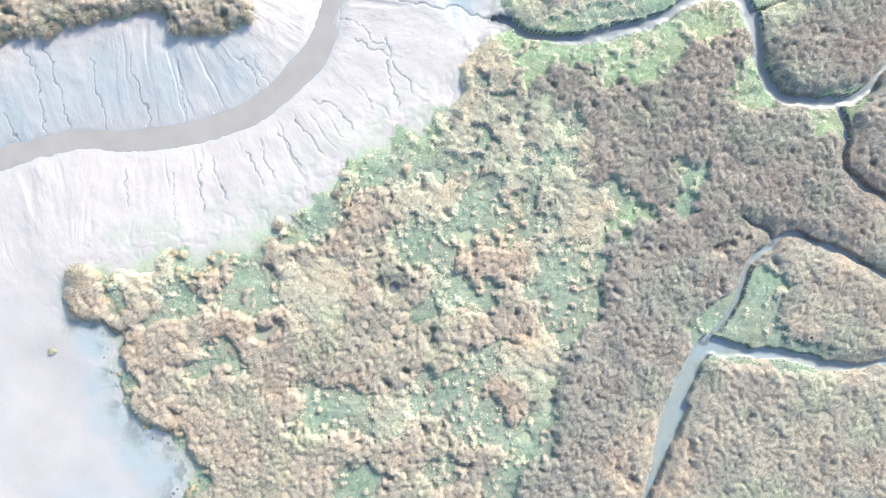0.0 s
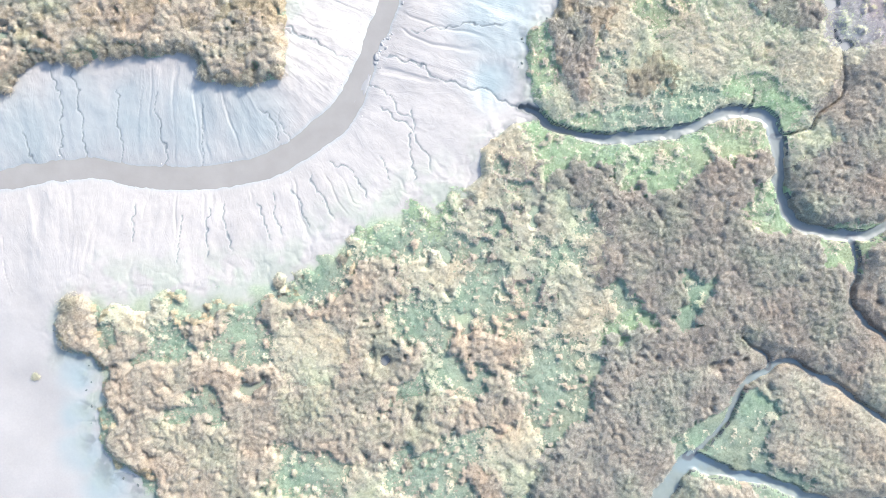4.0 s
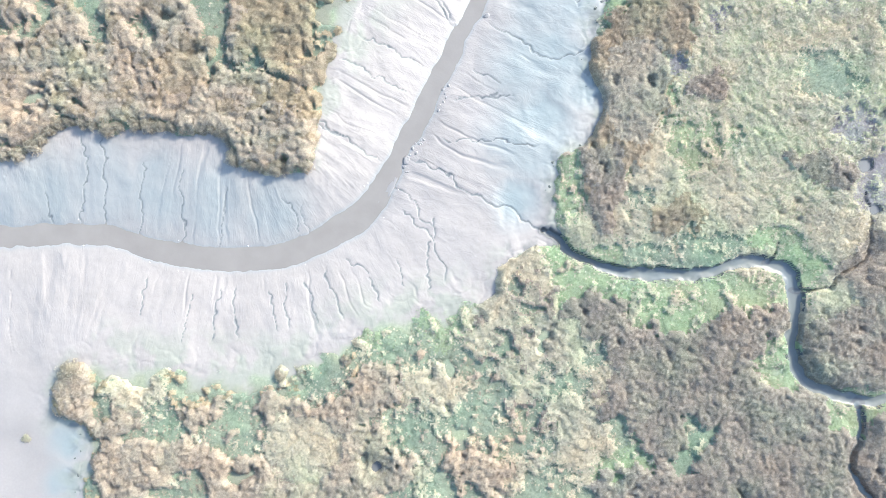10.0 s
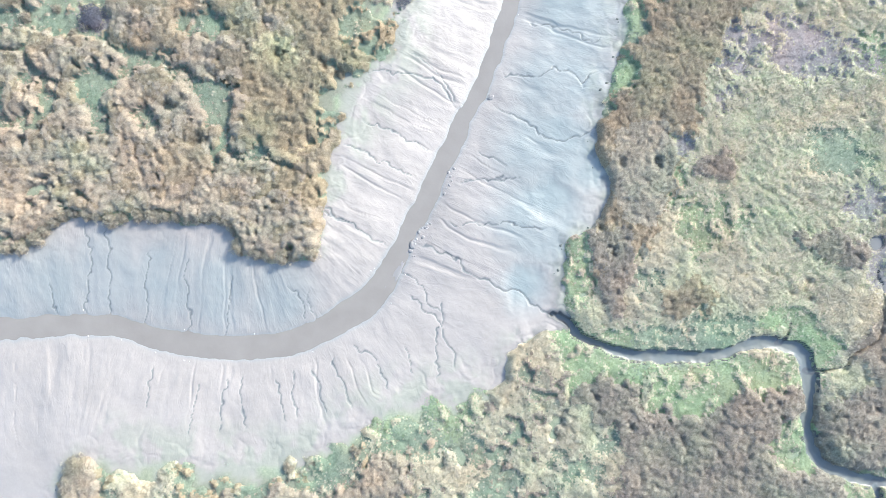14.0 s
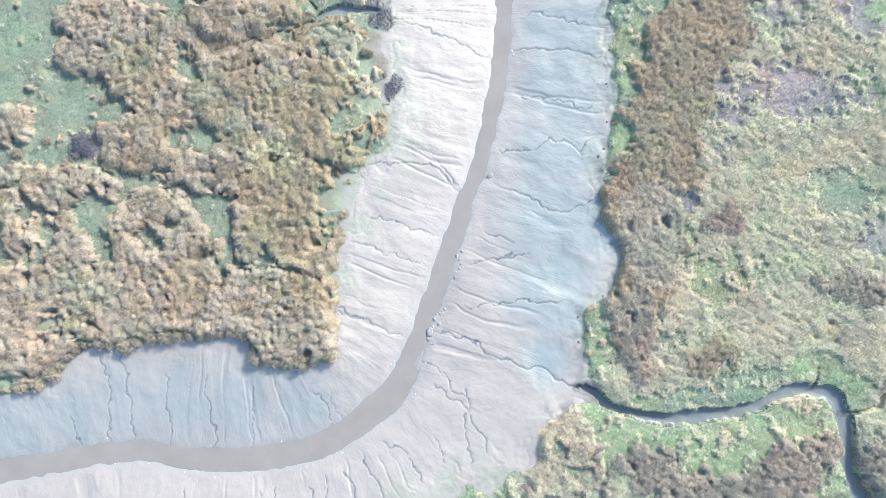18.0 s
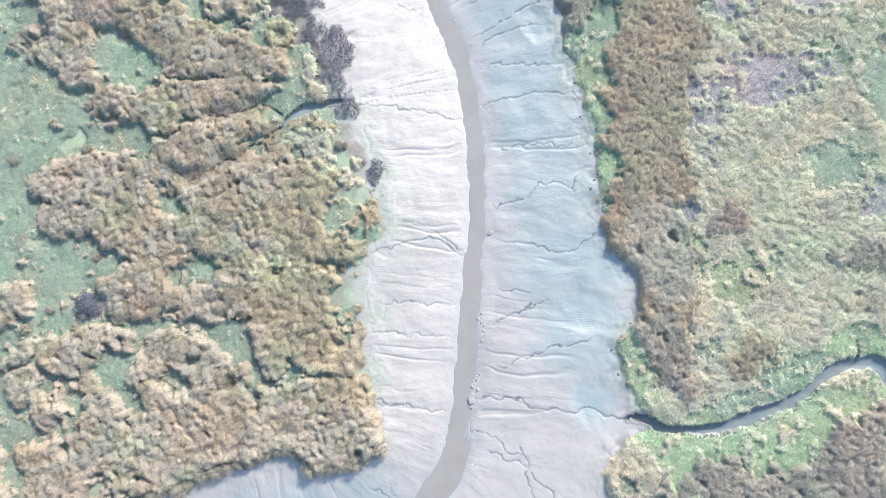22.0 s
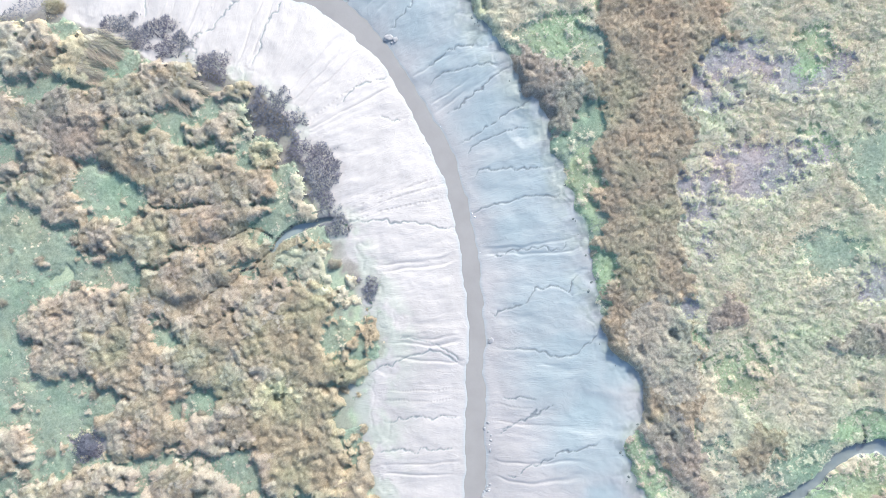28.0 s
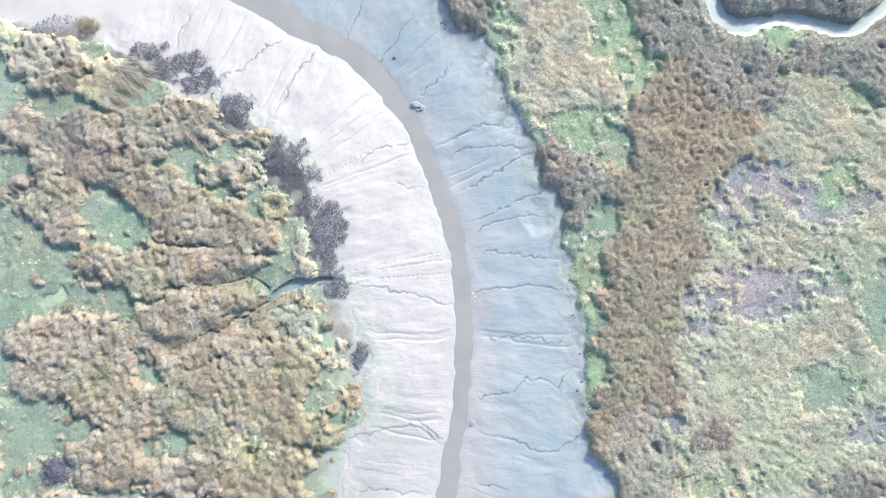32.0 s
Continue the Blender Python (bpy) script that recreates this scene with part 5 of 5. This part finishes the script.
    low = np.isin(k2, [KINDS.index(k) for k in "PYLGV"]) | ((k2 == KINDS.index("T")) & (soft < 0.55))
    mixed = np.where(low & np.isin(other, [KINDS.index(k) for k in "PYLGVT"]), other, k2)
    return xs, ys, step, z.reshape(shape), mixed, soft, region_of(gx, gy, marsh).reshape(shape)


def region_of(x, y, marsh):
    """Which part of the marsh a point lies in."""
    west = inside_by(x, y, WEST_SHORE[::2]) > -3.5
    return np.where(west, np.where(y > 75, 4, 0), np.where(x < 18, np.where(y > 60, 2, 1), np.where(y < 26, np.where(y < -4, 5, 3), 2)))


def plant_marsh():
    xs, ys, step, z, kind, canopy, region = raster_of()
    nx, ny = z.shape
    total = 0
    # the canopy's body, a sheet for each kind and region, on the same grid
    sx, sy = np.arange(0, nx - 1), np.arange(0, ny - 1)
    vi, vj = np.meshgrid(sx, sy, indexing="ij")
    top = z + canopy
    verts = np.stack([xs[vi], ys[vj], top[vi, vj] - 0.06], -1)
    live = np.maximum.reduce([canopy[vi, vj][:-1, :-1], canopy[vi, vj][1:, :-1], canopy[vi, vj][:-1, 1:], canopy[vi, vj][1:, 1:]]) > 0.05
    fk = kind[vi, vj][:-1, :-1]
    reg = region[vi, vj][:-1, :-1]
    index = np.arange(verts[..., 0].size).reshape(verts.shape[:2])
    flat = verts.reshape(-1, 3)
    # leaves, scattered over the same raster
    count = 47 * (nx * step) * (ny * step)
    lx, ly = rng.uniform(0, nx - 2.01, int(count)), rng.uniform(0, ny - 2.01, int(count))
    i, j = lx.astype(int), ly.astype(int)
    lk = kind[i, j]
    mi = np.clip(i + rng.normal(0, 1.6 + 4.0 * (rng.random(len(i)) < 0.3), len(i)).astype(int), 0, nx - 1)
    mj = np.clip(j + rng.normal(0, 1.6 + 4.0 * (rng.random(len(i)) < 0.3), len(j)).astype(int), 0, ny - 1)
    low = [KINDS.index(k) for k in "PYLGV"]
    other = kind[mi, mj]
    lk = np.where(np.isin(lk, low) & np.isin(other, low + [KINDS.index("T")]) & (rng.random(len(lk)) < 0.4), other, lk)
    u, v = lx - i, ly - j
    here = canopy[i, j] * (1 - u) * (1 - v) + canopy[i + 1, j] * u * (1 - v) + canopy[i, j + 1] * (1 - u) * v + canopy[i + 1, j + 1] * u * v
    want = np.array([HABIT[k][3] for k in KINDS])[lk] / 47.0
    x, y = xs[0] + lx * step, ys[0] + ly * step
    keep = (here > np.where(np.isin(lk, [KINDS.index(k) for k in "GLVK"]), 0.0, 0.05)) & (rng.random(len(lx)) < want)
    # stubble grows sparser towards its rim
    keep &= (lk != KINDS.index("K")) | (rng.random(len(lx)) < smooth(0.0, 0.42, here))
    # thinner where the camera never comes
    seen = (x + 0.30 * y > -86) & (x - 0.25 * y < 88) & (y > -62) & (x * 0.45 + y < 160) & (y - 0.55 * x < 158)
    keep &= seen | (rng.random(len(lx)) < 0.3)
    i, j, lk, u, v, here, x, y = (a[keep] for a in (i, j, lk, u, v, here, x, y))
    gz = z[i, j] * (1 - u) * (1 - v) + z[i + 1, j] * u * (1 - v) + z[i, j + 1] * (1 - u) * v + z[i + 1, j + 1] * u * v
    dx, dy = (top[i + 1, j] - top[i, j]) / step, (top[i, j + 1] - top[i, j]) / step
    out = unit(np.stack([-dx, -dy, np.ones(len(x))], -1))
    fall = np.stack([-dx, -dy, -(dx ** 2 + dy ** 2)], -1)
    fall = fall / (1 + np.linalg.norm(fall, axis=-1, keepdims=True))
    turn = fbm(x, y, 5.0, 101, 2) * 4 * np.pi
    flow = np.stack([np.cos(turn), np.sin(turn), 0 * turn], -1)
    lreg = region[i, j]
    for n, k in enumerate(KINDS):
        _, _, _, _, length, width, loose = HABIT[k]
        for r in range(6):
            name, label, cat = NAMES[k]
            m = np.nonzero((lk == n) & (lreg == r))[0]
            if len(m) < 60:
                continue
            p = np.stack([x[m], y[m], gz[m] + np.maximum(here[m], 0.02)], -1)
            way = unit(0.9 * fall[m] + 0.3 * flow[m] + 0.2 * out[m] + loose * rng.normal(0, 0.36, p.shape))
            across = unit(np.cross(way, out[m] + 0.28 * rng.normal(0, 1, p.shape))) * width * 0.5 * rng.uniform(0.7, 1.3, (len(m), 1))
            span = length * rng.uniform(0.6, 1.35, (len(m), 1))
            tri = np.stack([p - 0.35 * span * way - across, p - 0.35 * span * way + across, p + 0.65 * span * way + 0.25 * span * out[m]], 1).reshape(-1, 3)
            bed = plant_object(name, tri, MATS[k])
            tagged(bed, label, cat, kind="stuff")
            total += len(m)
            if k == "K":
                continue
            cells = np.nonzero(live & (fk == n) & (reg == r))
            if len(cells[0]) < 4:
                continue
            quads = np.stack([index[cells], index[cells[0] + 1, cells[1]], index[cells[0] + 1, cells[1] + 1], index[cells[0], cells[1] + 1]], -1)
            keys, loops = np.unique(quads.ravel(), return_inverse=True)
            body = new("canopy", mesh_of("canopy", flat[keys], loops, np.arange(len(quads)) * 4, np.full(len(quads), 4), MASS[k], True))
            body.parent = bed
            total += 2 * len(quads)
    print("plants", total)


plant_marsh()


# ---- single things ----
def ground_z(x, y):
    return float(terrain(np.array([float(x)]), np.array([float(y)]))[0][0])


def thing(name, place, label, category, group=""):
    ob = new(name)
    ob.empty_display_size = 0.2
    ob.matrix_basis = place
    return tagged(ob, label, category, group)


def part(name, verts, mat, parent, label=""):
    ob = plant_object(name, verts, mat)
    ob.parent = parent
    if label:
        ob["label"] = label
    return ob


def spikes(count, radius, height, length, width):
    """Upright seed heads over a clump."""
    r, a = radius * np.sqrt(rng.random(count)), rng.uniform(0, 6.3, count)
    foot = np.stack([r * np.cos(a), r * np.sin(a), height * (0.75 + 0.2 * rng.random(count)) * np.sqrt(np.maximum(1 - (r / radius) ** 2, 0.05))], -1)
    way = unit(np.stack([0.7 * np.cos(a) * r / radius, 0.7 * np.sin(a) * r / radius, np.ones(count)], -1) + rng.normal(0, 0.3, (count, 3)))
    side = unit(np.cross(way, rng.normal(0, 1, (count, 3)))) * width
    return np.stack([foot - side, foot + side, foot + way * length], 1).reshape(-1, 3)


def zero(n):
    return np.zeros(n), np.zeros((n, 2))


def reed_clump(radius, height, place, label, leaf="T", head="P", category="reed clump", group="", lobes=3):
    """A reed clump: soft body of stems, drooping leaves and paler seed heads."""
    ob = thing("reed_clump", place, label, category, group)
    a = rng.uniform(0, 6.3, lobes)
    cx, cy = np.r_[0, 0.45 * radius * np.cos(a)], np.r_[0, 0.45 * radius * np.sin(a)]
    r = np.r_[radius, radius * rng.uniform(0.5, 0.75, lobes)]
    h = np.r_[height, height * rng.uniform(0.6, 1.0, lobes)]
    o, flow = zero(lobes + 1)
    part("body", domes(cx, cy, o, r * 0.82, h * 0.82, flow, 8), MASS[leaf], ob)
    tagged(part("foliage", leaves_on(cx, cy, o, r, h, int(190 * radius), 0.36, 0.09, 0.8, flow), MATS[leaf], ob), kind="stuff")
    tagged(part("plume", spikes(30, radius, height, 0.3, 0.04), MATS[head], ob, "paler feathery seed heads"), kind="stuff")
    return ob


def place_clumps():
    """Reed clumps that stand singly on the turf of the western marsh and the southern point."""
    models = [reed_clump(radius, height, pose(0, 0, -50), "tan reed clump standing alone on green turf", group="single reed clumps", lobes=5)
              for radius, height in ((0.55, 0.7), (0.75, 0.9), (0.9, 1.0), (0.5, 0.6))]
    fresh = list(models)
    for n in range(900):
        x, y = float(rng.uniform(-70, -8)), float(rng.uniform(-30, 118))
        k = KINDS[int(kind_at(np.array([x]), np.array([y]))[0])]
        if k not in "GP" or n % 5:
            continue
        z, _, _, _, marsh, creek, _, _ = terrain(np.array([x]), np.array([y]))
        if marsh[0] < 1.5 or creek[0] < 1.5:
            continue
        m = pose(x, y, float(z[0]) - 0.05, 0, 0, float(rng.uniform(0, 360)))
        if fresh:
            fresh.pop().matrix_basis = m
        else:
            copy_thing(models[n % 4], m)


place_clumps()

MUD = water_material("wet_mud_lump", (0.135, 0.132, 0.13), 0.5)
STONE = water_material("dark_stone", (0.06, 0.06, 0.062), 0.7)


def lump(name, x, y, size, flat, mat, label, category, seed):
    """A rounded, uneven lump that sits in the mud."""
    bm = bmesh.new()
    bmesh.ops.create_icosphere(bm, subdivisions=3 if size > 0.45 else 2, radius=1.0)
    for v in bm.verts:
        d = 1 + 0.45 * noise.noise(v.co * 1.7 + Vector((seed * 7.1, seed * 3.3, 0))) + 0.2 * noise.noise(v.co * 4.3 + Vector((0, seed * 5.7, 1)))
        v.co = Vector((v.co.x * d * size, v.co.y * d * size * 0.75, v.co.z * d * size * flat))
    me = bpy.data.meshes.new(name)
    bm.to_mesh(me)
    bm.free()
    for p in me.polygons:
        p.use_smooth = True
    me.materials.append(mat)
    ob = new(name, me)
    ob.matrix_basis = pose(x, y, ground_z(x, y) + 0.05 * size, 0, 0, seed * 57)
    return tagged(ob, label, category, "mud lumps" if name == "mud_lump" else "")


for n, (x, y, size) in enumerate(((13.0, 97.1, 0.9), (13.4, 95.9, 0.6), (12.7, 115.0, 0.8), (13.5, 114.2, 0.5), (-3.9, 47.6, 0.6), (-4.0, 46.3, 0.4),
                                  (-3.3, 49.0, 0.35), (-6.0, 41.0, 0.7), (12.9, 114.0, 0.35), (6.6, 64.4, 0.5))):
    lump("mud_lump", x, y, size, 0.22, MUD, "slumped lump of wet grey mud in the channel", "mud lump", n + 1)
for n in range(18):
    k = int(np.argmin(np.abs(RIVER_LINE[:, 1] - float(rng.uniform(39, 54))) + 40 * (RIVER_LINE[:, 0] < -12)))
    x, y, wide = RIVER_LINE[k]
    lump("mud_lump", float(x) + 0.5 * float(wide) + float(rng.uniform(0.1, 1.3)), float(y) - 0.4, float(rng.uniform(0.12, 0.34)), 0.25, MUD, "slumped lump of wet grey mud beside the channel", "mud lump", n + 61)
for n, (x, y, size, turn) in enumerate(((-8.2, 36.9, 1.3, 62), (-6.4, 40.6, 1.0, 66), (-10.0, 34.6, 0.9, 50))):
    bar = lump("mud_bar", x, y, size, 0.085, MUD, "low pale mud bar awash in the shallow channel", "mud bar", n + 41)
    bar.matrix_basis = pose(x, y, -1.355, 0, 0, turn) @ Matrix.Diagonal((1.8, 0.6, 1.0, 1.0))
lump("stone", 11.6, 123.1, 0.32, 0.6, STONE, "small dark stone lying on wet mud", "stone", 31)

POOL_WATER = water_material("still_pool_water", (0.085, 0.09, 0.092), 0.35)


def pool(x, y, radius):
    a = np.arange(28) / 28 * 2 * np.pi
    r = (radius + 0.35) * (1 + 0.12 * np.sin(2 * a + x) + 0.08 * np.sin(3 * a + y))
    verts = np.stack([r * np.cos(a), r * np.sin(a), 0 * a], -1)
    ob = new("pool_water", mesh_of("pool_water", verts, np.arange(28), [0], [28], POOL_WATER))
    ob.matrix_basis = pose(x, y, 0.68)
    return tagged(ob, "small still grey pool among the sedge", "pool", "marsh pools")


for px, py, pr in PONDS:
    pool(px, py, pr)

# reeds that stand apart on the mud or the turf
def stand(x, y, radius, height, label, leaf, head="P", category="reed clump", lobes=3):
    return reed_clump(radius, height, pose(x, y, ground_z(x, y) - 0.05), label, leaf, head, category, "", lobes)




def tussock_ring(x, y, radius, height):
    """A round tussock whose middle has fallen in: a ring of drooping blades about a low crown."""
    ob = thing("tussock", pose(x, y, ground_z(x, y) - 0.05), "round straw-yellow tussock with a pale hollow crown", "tussock")
    n = 11
    a = np.arange(n) / n * 2 * np.pi + rng.normal(0, 0.12, n)
    r = radius * 0.62 * rng.uniform(0.88, 1.1, n)
    cx, cy, o, flow = r * np.cos(a), r * np.sin(a), np.zeros(n), 0.22 * np.stack([np.cos(a), np.sin(a)], -1)
    wide, high = np.full(n, radius * 0.36), height * rng.uniform(0.85, 1.1, n)
    part("body", domes(cx, cy, o, wide, 0.85 * high, flow, 7), MASS["Q"], ob)
    tagged(part("foliage", leaves_on(cx, cy, o, wide, high, 150, 0.5, 0.09, 0.5, flow), MATS["Q"], ob), kind="stuff")
    tagged(part("crown", leaves_on(np.zeros(1), np.zeros(1), np.zeros(1), np.array([radius * 0.4]), np.array([0.35 * height]), 160, 0.4, 0.08, 0.8, np.zeros((1, 2))), MATS["Y"], ob, "low greener crown"), kind="stuff")
    return ob


tussock_ring(-12.9, 105.6, 2.3, 1.5)
stand(-55.8, 76.6, 1.9, 2.0, "dark dead shrub with a black hollow middle", "K", "D", "shrub", 5)
stand(-33.2, 141.2, 1.6, 1.3, "olive tussock on bare mud beside dark stubble", "O", "Y", "tussock", 3)
stand(-64.8, -3.6, 0.6, 0.45, "tiny pale tuft alone on the open mudflat", "P", "P", "tuft", 2)
stand(-57.3, 6.2, 2.2, 1.9, "rounded tan reed clump at the tip of the marsh", "T", "P", "reed clump", 6)
stand(-58.0, 2.6, 2.2, 1.6, "olive-grey reed clump at the edge of the mudflat", "O", "T", "reed clump", 6)


def shore_clumps():
    """Rounded reed clumps side by side along the mud below the western marsh, each of its own size."""
    line = spline([(x, y, 0) for x, y in MARSH_WEST if -71 < x < -20 and y < 48], 0.25)
    step, last = 0.0, line[0]
    for p in line:
        step -= math.hypot(p[0] - last[0], p[1] - last[1])
        last = p
        if step > 0:
            continue
        radius = float(rng.uniform(0.9, 1.5))
        step = radius * 1.75
        x, y = float(p[0]) + float(rng.uniform(-0.3, 0.3)), float(p[1]) + 0.9
        ob = stand(x, y, radius, 0.7 + 0.75 * radius, "rounded tan reed clump overhanging the wet mud", "T", "P", "reed clump", 4)
        tagged(ob, group="reed clumps along the mud edge")


shore_clumps()


def lodged_reeds(x, y, length, wide, turn, leaf):
    """A swathe of long reeds beaten down by wind, combed one way."""
    ob = thing("lodged_reeds", pose(x, y, ground_z(x, y) - 0.05, 0, 0, turn), "swathe of wind-flattened golden reeds combed one way", "reeds", "flattened reeds")
    n = 620
    u, v = rng.uniform(-0.5, 0.5, n) * wide, rng.uniform(0, 1, n)
    foot = np.stack([v * length, u, 1.4 * (1 - v) + 0.45 + 0.2 * np.cos(3 * u)], -1)
    way = unit(np.stack([np.ones(n), 0.9 * u / wide + rng.normal(0, 0.28, n), -0.45 + rng.normal(0, 0.2, n)], -1))
    side = unit(np.cross(way, np.stack([rng.normal(0, 0.4, n), rng.normal(0, 0.4, n), np.ones(n)], -1))) * 0.05
    span = length * rng.uniform(0.25, 0.5, (n, 1))
    tagged(part("swathe", np.stack([foot - side, foot + side, foot + way * span], 1).reshape(-1, 3), MATS[leaf], ob), kind="stuff")
    ridge = np.stack([np.array([0.0, length * 0.3]), np.zeros(2), np.zeros(2)], -1)
    part("body", domes(ridge[:, 0], ridge[:, 1], ridge[:, 2], np.full(2, wide * 0.45), np.array([1.5, 1.1]), np.zeros((2, 2)), 9), MASS[leaf], ob)
    return ob


LODGED = [(-29.5, 133.2, 4.6, 4.4, -50, "T"), (-20.9, 121.8, 5, 4.6, -62, "T"), (-23.9, 125.5, 4, 3.4, -70, "T"), (-33.1, 130.1, 3.6, 3.4, -40, "T"), (-37.8, 134.8, 3.6, 3.2, -55, "T"), (-38.9, 138.9, 3.6, 3, -60, "T")]
for x, y, length, wide, turn, leaf in LODGED:
    lodged_reeds(x, y, length, wide, turn, leaf)


def turf_blocks():
    """Clods of turf that have slipped off the steep marsh edges on to the mud."""
    soil = plant_material("slipped_turf", (0.05, 0.058, 0.055), (0.08, 0.09, 0.083), (0.12, 0.13, 0.115), 1.5, 0.0, True)
    east = spline([(x, y, 0) for x, y in MARSH_EAST if 24 < y < 132], 0.5)
    south = spline([(x, y, 0) for x, y in MARSH_SOUTH if x < -48 and -38 < y < 5], 0.5)
    for line, count, far in ((east, 30, 2.0), (south, 14, 1.5)):
        for n in range(count):
            k = int(rng.integers(1, len(line) - 1))
            d = line[k + 1] - line[k - 1]
            d /= math.hypot(d[0], d[1]) + 1e-9
            off = float(rng.uniform(0.1, far)) * float(rng.uniform(0.4, 1.0))
            x, y = line[k][0] - off * abs(d[1]), line[k][1] + off * 0.3 * d[0]
            ob = lump("turf_block", float(x), float(y), float(rng.uniform(0.1, 0.3)), 0.22, soil, "dark clod of turf slipped from the marsh edge", "turf clod", n + 101)
            tagged(ob, group="slipped turf clods")


turf_blocks()


def pebbles():
    """Small pale lumps of shell and clay along the water's edge."""
    pale = water_material("pale_clay", (0.30, 0.29, 0.28), 0.7)
    for n in range(26):
        k = int(rng.integers(150, len(RIVER_LINE) - 60))
        x, y, wide = RIVER_LINE[k]
        dx, dy = RIVER_LINE[k + 1][:2] - RIVER_LINE[k - 1][:2]
        size = math.hypot(dx, dy)
        side = (0.5 * wide + float(rng.uniform(0.3, 0.9))) * (1 if n % 3 else -1)
        ob = lump("clay_lump", float(x - dy / size * side), float(y + dx / size * side), float(rng.uniform(0.09, 0.17)), 0.7, pale, "small pale lump of clay at the water's edge", "clay lump", n + 201)
        tagged(ob, group="clay lumps along the river")


pebbles()
